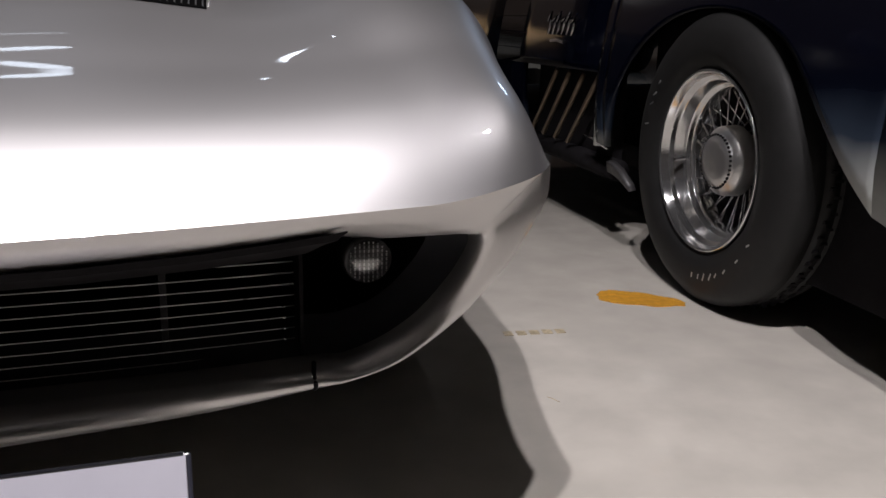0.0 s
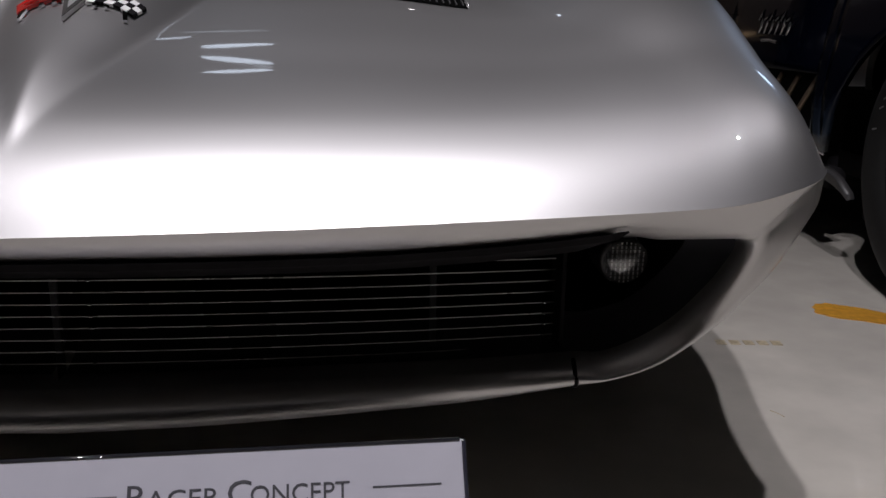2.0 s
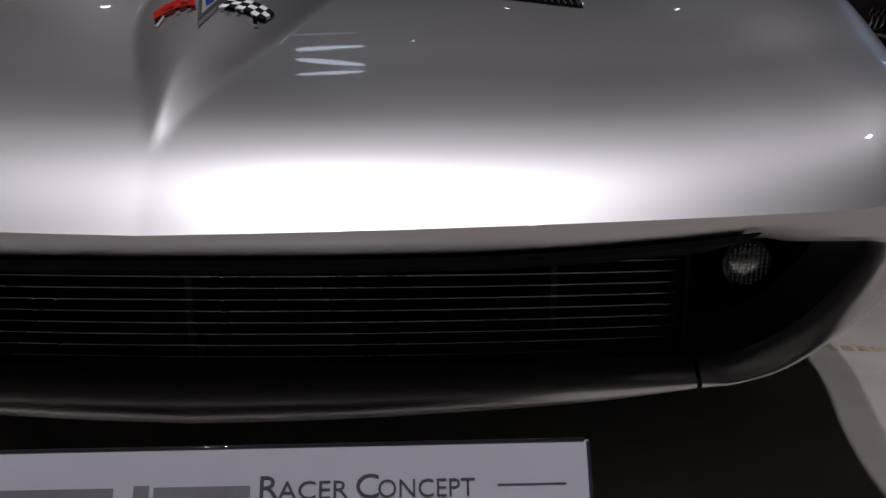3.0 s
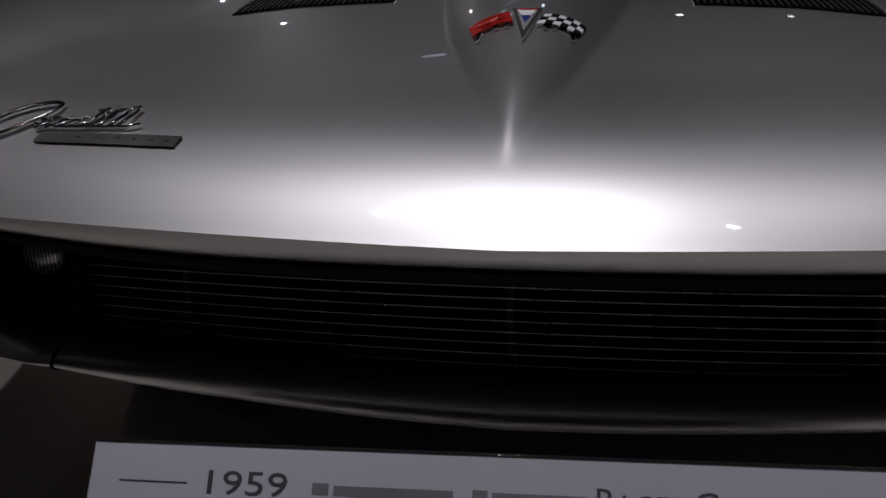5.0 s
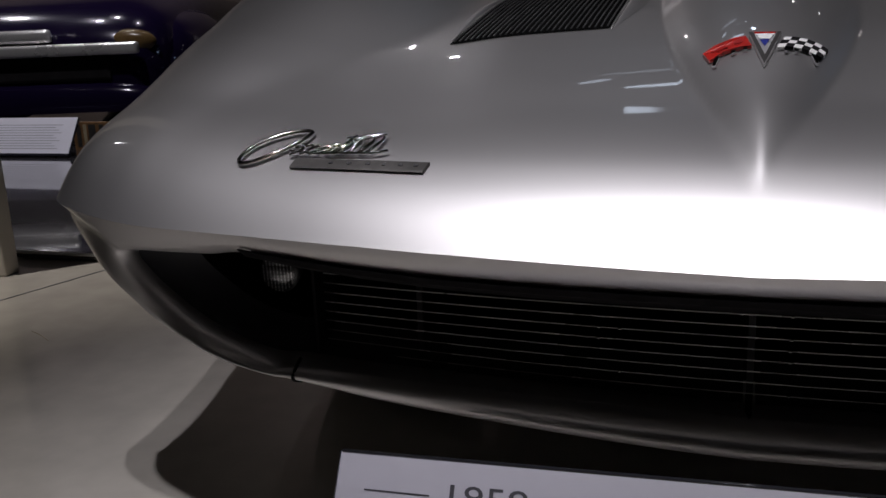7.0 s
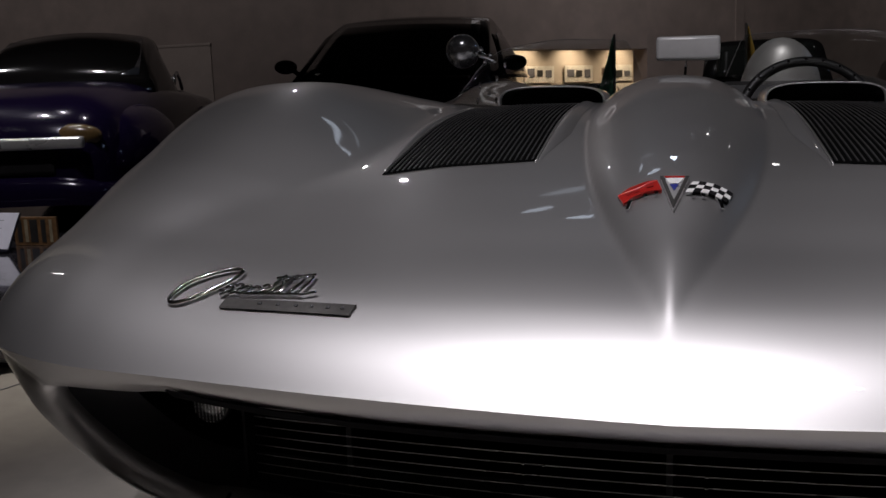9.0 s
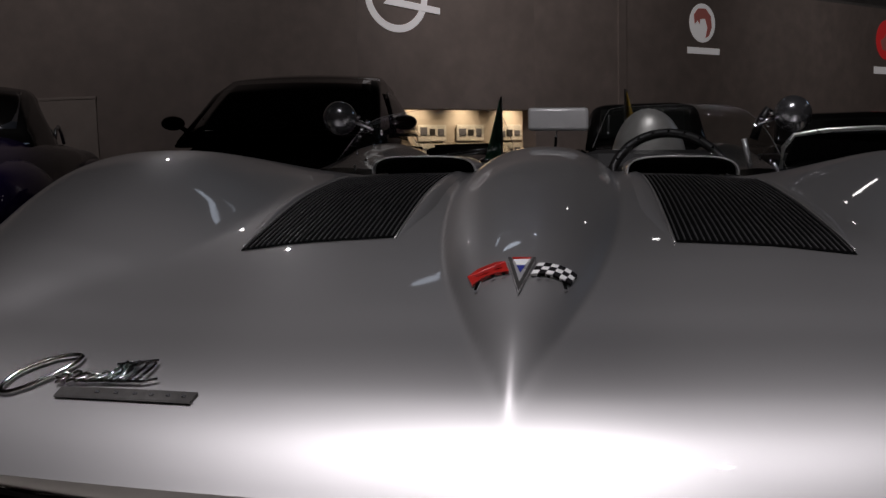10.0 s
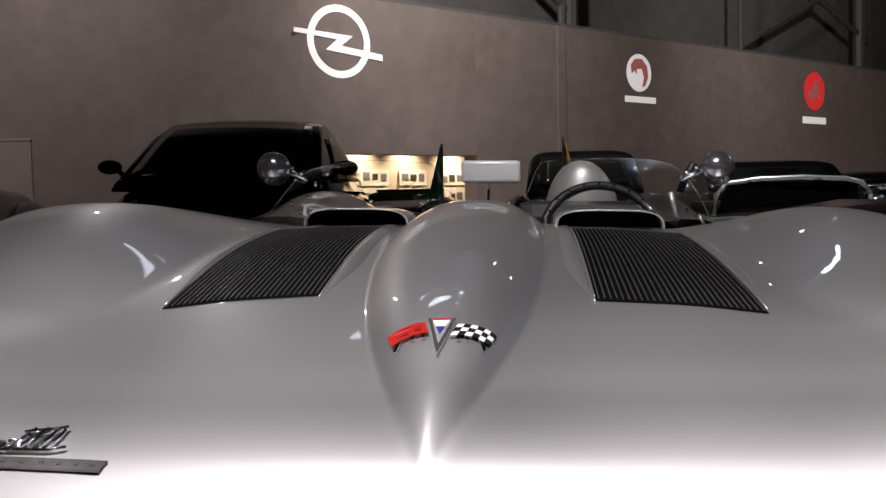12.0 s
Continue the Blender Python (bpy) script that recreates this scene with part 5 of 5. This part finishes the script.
nt.links.new(rmp.outputs["Color"], bsdf.inputs["Base Color"])

# over the arch, in front of it and behind it
flank_sheet(arch, [(y, 0.70) for y, _ in arch], FADE, "front_wing", "navy front wing over the wheel arch")
nose_lo = [(-0.75, 0.34), (-0.6, 0.27), (-0.3, 0.235), (0.0, 0.245), (0.2, 0.27), (0.38, 0.295), (0.47, 0.319)]
flank_sheet(nose_lo, [(y, 0.56 + 0.14 * smooth01((y + 0.75) / 1.1)) for y, _ in nose_lo], FADE, "nose_side", "pale lower nose fading to navy")
flank_sheet([(1.485, 0.275), (1.50, 0.28), (1.52, 0.285), (1.535, 0.29)], [(1.485, 0.70), (1.50, 0.70), (1.52, 0.70), (1.535, 0.70)], FADE, "wing_rear_edge", "narrow panel behind the wheel arch")
flank_sheet([(1.535, 0.465), (1.8, 0.46), (2.1, 0.455), (2.4, 0.45)], [(1.535, 0.70), (1.8, 0.70), (2.1, 0.70), (2.4, 0.70)], FADE, "cowl_side", "navy panel above the side vent")
flank_sheet([(2.12, 0.20), (2.6, 0.19), (3.2, 0.19), (3.9, 0.24)], [(2.12, 0.70), (2.6, 0.70), (3.2, 0.69), (3.9, 0.66)], FADE, "door_side", "navy door over a pale sill")
top = [[Vector((flank_x(y, 0.70), y, 0.56 + 0.14 * smooth01((y + 0.75) / 1.1))), Vector((1.72, y, 0.57 + 0.165 * smooth01((y + 0.75) / 1.1))), Vector((2.2, y, 0.57 + 0.14 * smooth01((y + 0.75) / 1.1))), Vector((2.7, y, 0.57 + 0.165 * smooth01((y + 0.75) / 1.1))), Vector((2.95, y, 0.56 + 0.12 * smooth01((y + 0.75) / 1.1))), Vector((3.02, y, 0.4))] for y in (-0.75, -0.4, 0.0, 0.4, 0.9, 1.4, 1.9, 2.4, 3.2, 3.9)]
part("bonnet", thick(grid(top), 0.01), NAVY, shark, "navy bonnet", smooth=True)
part("wheel_well", boxed((0.5, 1.0, 0.62), (1.80, 0.95, 0.42)), BLACK, shark, "black wheel well")
part("under_tray", boxed((1.2, 4.2, 0.06), (2.2, 1.6, 0.22)), BLACK, shark)
# side vent: dark recess with slanted bright slats
part("vent_recess", boxed((0.03, 0.58, 0.34), (SX + 0.06, 1.83, 0.34)), BLACK, shark, "dark side vent recess")
for k in range(4):
    y0 = 1.57 + 0.10 * k
    part("vent_slat", tube([(SX + 0.012, y0 + 0.21, 0.245), (SX + 0.004, y0, 0.45)], 0.008, 6), BRONZE, shark, "bronze vent slat", smooth=True)
part("vent_frame", tube([(SX + 0.0, 1.545, 0.46), (SX - 0.002, 1.54, 0.36), (SX + 0.002, 1.546, 0.27)], 0.012, 8), PEARL, shark, smooth=True)
part("side_pipe", tube([(SX + 0.05, 1.50, 0.205), (SX + 0.04, 1.75, 0.205), (SX + 0.04, 2.3, 0.20)], 0.03, 12), BLACK, shark, "dark side exhaust pipe", smooth=True)
flank_sheet([(1.36, 0.180), (1.40, 0.198), (1.44, 0.208), (1.48, 0.212)], [(1.365, 0.195), (1.41, 0.225), (1.45, 0.236), (1.48, 0.24)], LOUVRE, "sill_tip", "dark tip of the sill behind the wheel")
part("sill_trim", tube([(SX - 0.004, 1.47, 0.272), (SX - 0.004, 1.56, 0.285), (SX - 0.004, 1.62, 0.287)], 0.004, 6), CHROME, shark, smooth=True)
# script badge on the wing: plain chrome strokes
for k in range(6):
    y = 1.745 + 0.036 * k
    x = flank_x(y, 0.58) - 0.028
    part("badge_stroke", tube([(x, y, 0.555), (x, y - 0.016, 0.585), (x, y - 0.022, 0.605 + 0.014 * (k % 2)), (x, y + 0.006, 0.592)], 0.0042, 6), CHROME, shark, smooth=True)
part("badge_bar", tube([(flank_x(1.8, 0.535) - 0.026, 1.79, 0.534), (flank_x(1.8, 0.535) - 0.026, 1.84, 0.538), (flank_x(1.8, 0.535) - 0.026, 1.89, 0.535)], 0.005, 6), CHROME, shark)
part("marker_lamp", boxed((0.012, 0.09, 0.10), (flank_x(0.30, 0.42) - 0.026, 0.315, 0.405), 0.006), PEARL, shark, "small framed marker lamp", smooth=True)
part("marker_glass", boxed((0.006, 0.06, 0.07), (flank_x(0.30, 0.42) - 0.034, 0.315, 0.405), 0.003), DARKGLASS, shark)
part("door_handle", tube([(flank_x(0.4, 0.52) - 0.03, 0.42, 0.515), (flank_x(0.4, 0.52) - 0.04, 0.36, 0.52), (flank_x(0.4, 0.52) - 0.03, 0.28, 0.515)], 0.006, 6), CHROME, shark)

# wire wheel
WM = pose(1.465, 1.000, 0.316, 0, -90, 0) @ Matrix.Scale(0.95, 4)
R = 0.332
tyre = part("tyre", lathe([(0.205, -0.16), (0.225, -0.172), (0.27, -0.182), (0.305, -0.168), (0.322, -0.14), (0.331, -0.112), (0.323, -0.110), (0.323, -0.104), (0.3315, -0.102), (R, -0.088), (0.324, -0.086), (0.324, -0.080), (R, -0.078), (R, -0.050), (0.324, -0.048), (0.324, -0.042), (R, -0.040), (R, -0.020), (0.331, 0.0), (0.326, 0.012), (0.308, 0.030), (0.285, 0.038), (0.25, 0.040), (0.222, 0.032), (0.207, 0.018)], 72, m=WM), RUBBER, shark, "black tyre with faint worn lettering", smooth=True)
for k in range(60):
    a = math.tau * k / 60
    for d in (-0.058, -0.072, -0.094):
        p = WM @ Vector((0.3305 * math.cos(a + (0.05 if d < -0.06 else 0)), 0.3305 * math.sin(a + (0.05 if d < -0.06 else 0)), d))
        part("tread_notch", boxed((0.010, 0.006, 0.018), p, turn=pose(0, 0, 0, math.degrees(a), 0, 0)), BLACK, tyre)
for angle in (184, 190, 195, 201, 206, 214, 226, 238, 52, 60, 66, 78):
    a = math.radians(angle)
    p = WM @ Vector((0.262 * math.cos(a), 0.262 * math.sin(a), 0.040))
    part("letter_bar", boxed((0.0010, 0.0035, 0.011 if angle % 3 else 0.017), p, turn=pose(0, 0, 0, math.degrees(a), 0, 0)), SATIN, tyre, "worn pale lettering mark")
rim = part("rim", lathe([(0.205, 0.020), (0.2075, 0.026), (0.203, 0.030), (0.1985, 0.024), (0.195, 0.008), (0.193, 0.004), (0.184, 0.001), (0.181, -0.003), (0.179, -0.030), (0.176, -0.034), (0.168, -0.037), (0.166, -0.040), (0.164, -0.052), (0.162, -0.064), (0.155, -0.075), (0.155, -0.12)], 72, m=WM), POLISHED, shark, "polished wheel rim with crossed wire spokes", smooth=True)
part("wheel_back", lathe([(0.0, -0.125), (0.165, -0.125)], 32, m=WM), BLACK, rim)
hub = part("hub", lathe([(0.0, 0.000), (0.040, 0.000), (0.058, -0.004), (0.0605, -0.009), (0.064, -0.012), (0.078, -0.020), (0.080, -0.028), (0.081, -0.056), (0.074, -0.066), (0.06, -0.08), (0.055, -0.12)], 48, m=WM), SATIN, rim, "brushed round hub cap", smooth=True)
for k in range(36):
    a = math.tau * k / 36
    part("hub_notch", boxed((0.004, 0.0045, 0.0045), WM @ Vector((0.0605 * math.cos(a), 0.0605 * math.sin(a), -0.0050)), turn=pose(0, 0, 0, math.degrees(a), 0, 0)), BLACK, hub)
for k in range(22):
    a = math.tau * k / 22
    for lean, z0, z1 in ((0.42, -0.058, -0.052), (-0.42, -0.10, -0.062)):
        p0 = WM @ Vector(((0.076 if z0 > -0.07 else 0.058) * math.cos(a + lean), (0.076 if z0 > -0.07 else 0.058) * math.sin(a + lean), z0))
        p1 = WM @ Vector((0.163 * math.cos(a), 0.163 * math.sin(a), z1))
        part("spoke", tube([p0, p1], 0.0023, 5), CHROME, rim, smooth=True)
part("valve", tube([WM @ Vector((-0.02, 0.165, -0.02)), WM @ Vector((-0.02, 0.150, 0.015))], 0.004, 6), CHROME, rim)
for y in (0.945, 3.3):
    for x in (2.80,) if y < 1 else (1.56, 2.80):
        m = pose(x, y, 0.332, 0, 90 if x > 2 else -90, 0)
        part("tyre", lathe([(0.2, -0.1), (0.26, -0.1), (0.332, -0.06), (0.332, 0.06), (0.26, 0.1), (0.2, 0.1), (0.0, 0.06)], 40, m=m), RUBBER, shark, smooth=True)

# ---- glossy plinth, info panel, card and post before the purple truck ----
plinth = thing("display_plinth", "low glossy dark plinth with a bright edge trim", "plinth")
part("slab", boxed((5.3, 7.0, 0.022), (-4.0, 4.90, 0.013), 0.003), GLOSSDARK, plinth, "glossy dark slab")
part("edge_trim", boxed((5.3, 0.016, 0.008), (-4.0, 1.396, 0.023), 0.002), FROST, plinth, "bright metal edge trim")
stand_m = Matrix.Translation((-3.92, 3.25, 0.030)) @ pose(0, 0, 0, 58, 0, 0)
stand = thing("info_panel", "white printed info panel leaning on a black stand", "sign")
stand.matrix_world = stand_m
part("panel", boxed((0.784, 0.228, 0.005), (0, 0.122, 0), 0.0012), BRIGHTPAPER, stand, "white printed panel")
part("backing", boxed((0.792, 0.232, 0.008), (0, 0.122, -0.0075), 0.002), FRAME, stand, "black backing board")
part("foot_rail", boxed((0.80, 0.016, 0.03), (0, 0.004, -0.002), 0.003), FRAME, stand, "black foot rail")
for k in range(10):
    part("text_bar", boxed((0.66 - 0.05 * (k % 3), 0.0018, 0.0006), (-0.02, 0.045 + 0.016 * k, 0.003)), GREYINK, stand)
for x in (-0.28, 0.28):
    part("stand_leg", boxed((0.03, 0.012, 0.13), (x, 0.125, -0.075), 0.003), FRAME, stand, "black stand leg")
card = thing("picture_card", "brown printed picture card standing beside the panel", "card", (-3.55, 3.52, 0.024))
part("card", boxed((0.29, 0.014, 0.165), (0, 0, 0.0825), 0.002), OCHRE, card)
for x, w in ((-0.105, 0.03), (-0.06, 0.022), (-0.01, 0.05), (0.055, 0.03), (0.105, 0.02)):
    part("stripe", boxed((w, 0.002, 0.13), (x, -0.008, 0.085), 0.0005), DARKPLATE if w > 0.025 else SCUFF, card)
tagged(part("post", boxed((0.30, 0.055, 2.6), (-2.165, 1.235, 1.3), 0.006), CREAM), "cream painted flat post standing on the floor", "post")
cab = thing("wall_cabinet", "pale framed cabinet standing against the wall", "cabinet", (-5.72, CORNER.y - 0.06, 0))
part("cabinet_body", boxed((1.2, 0.012, 1.50), (0, 0.050, 0.75), 0.003), CABINET, cab)
part("cabinet_top", boxed((1.22, 0.018, 0.03), (0, 0.047, 1.515), 0.004), CABINET, cab)
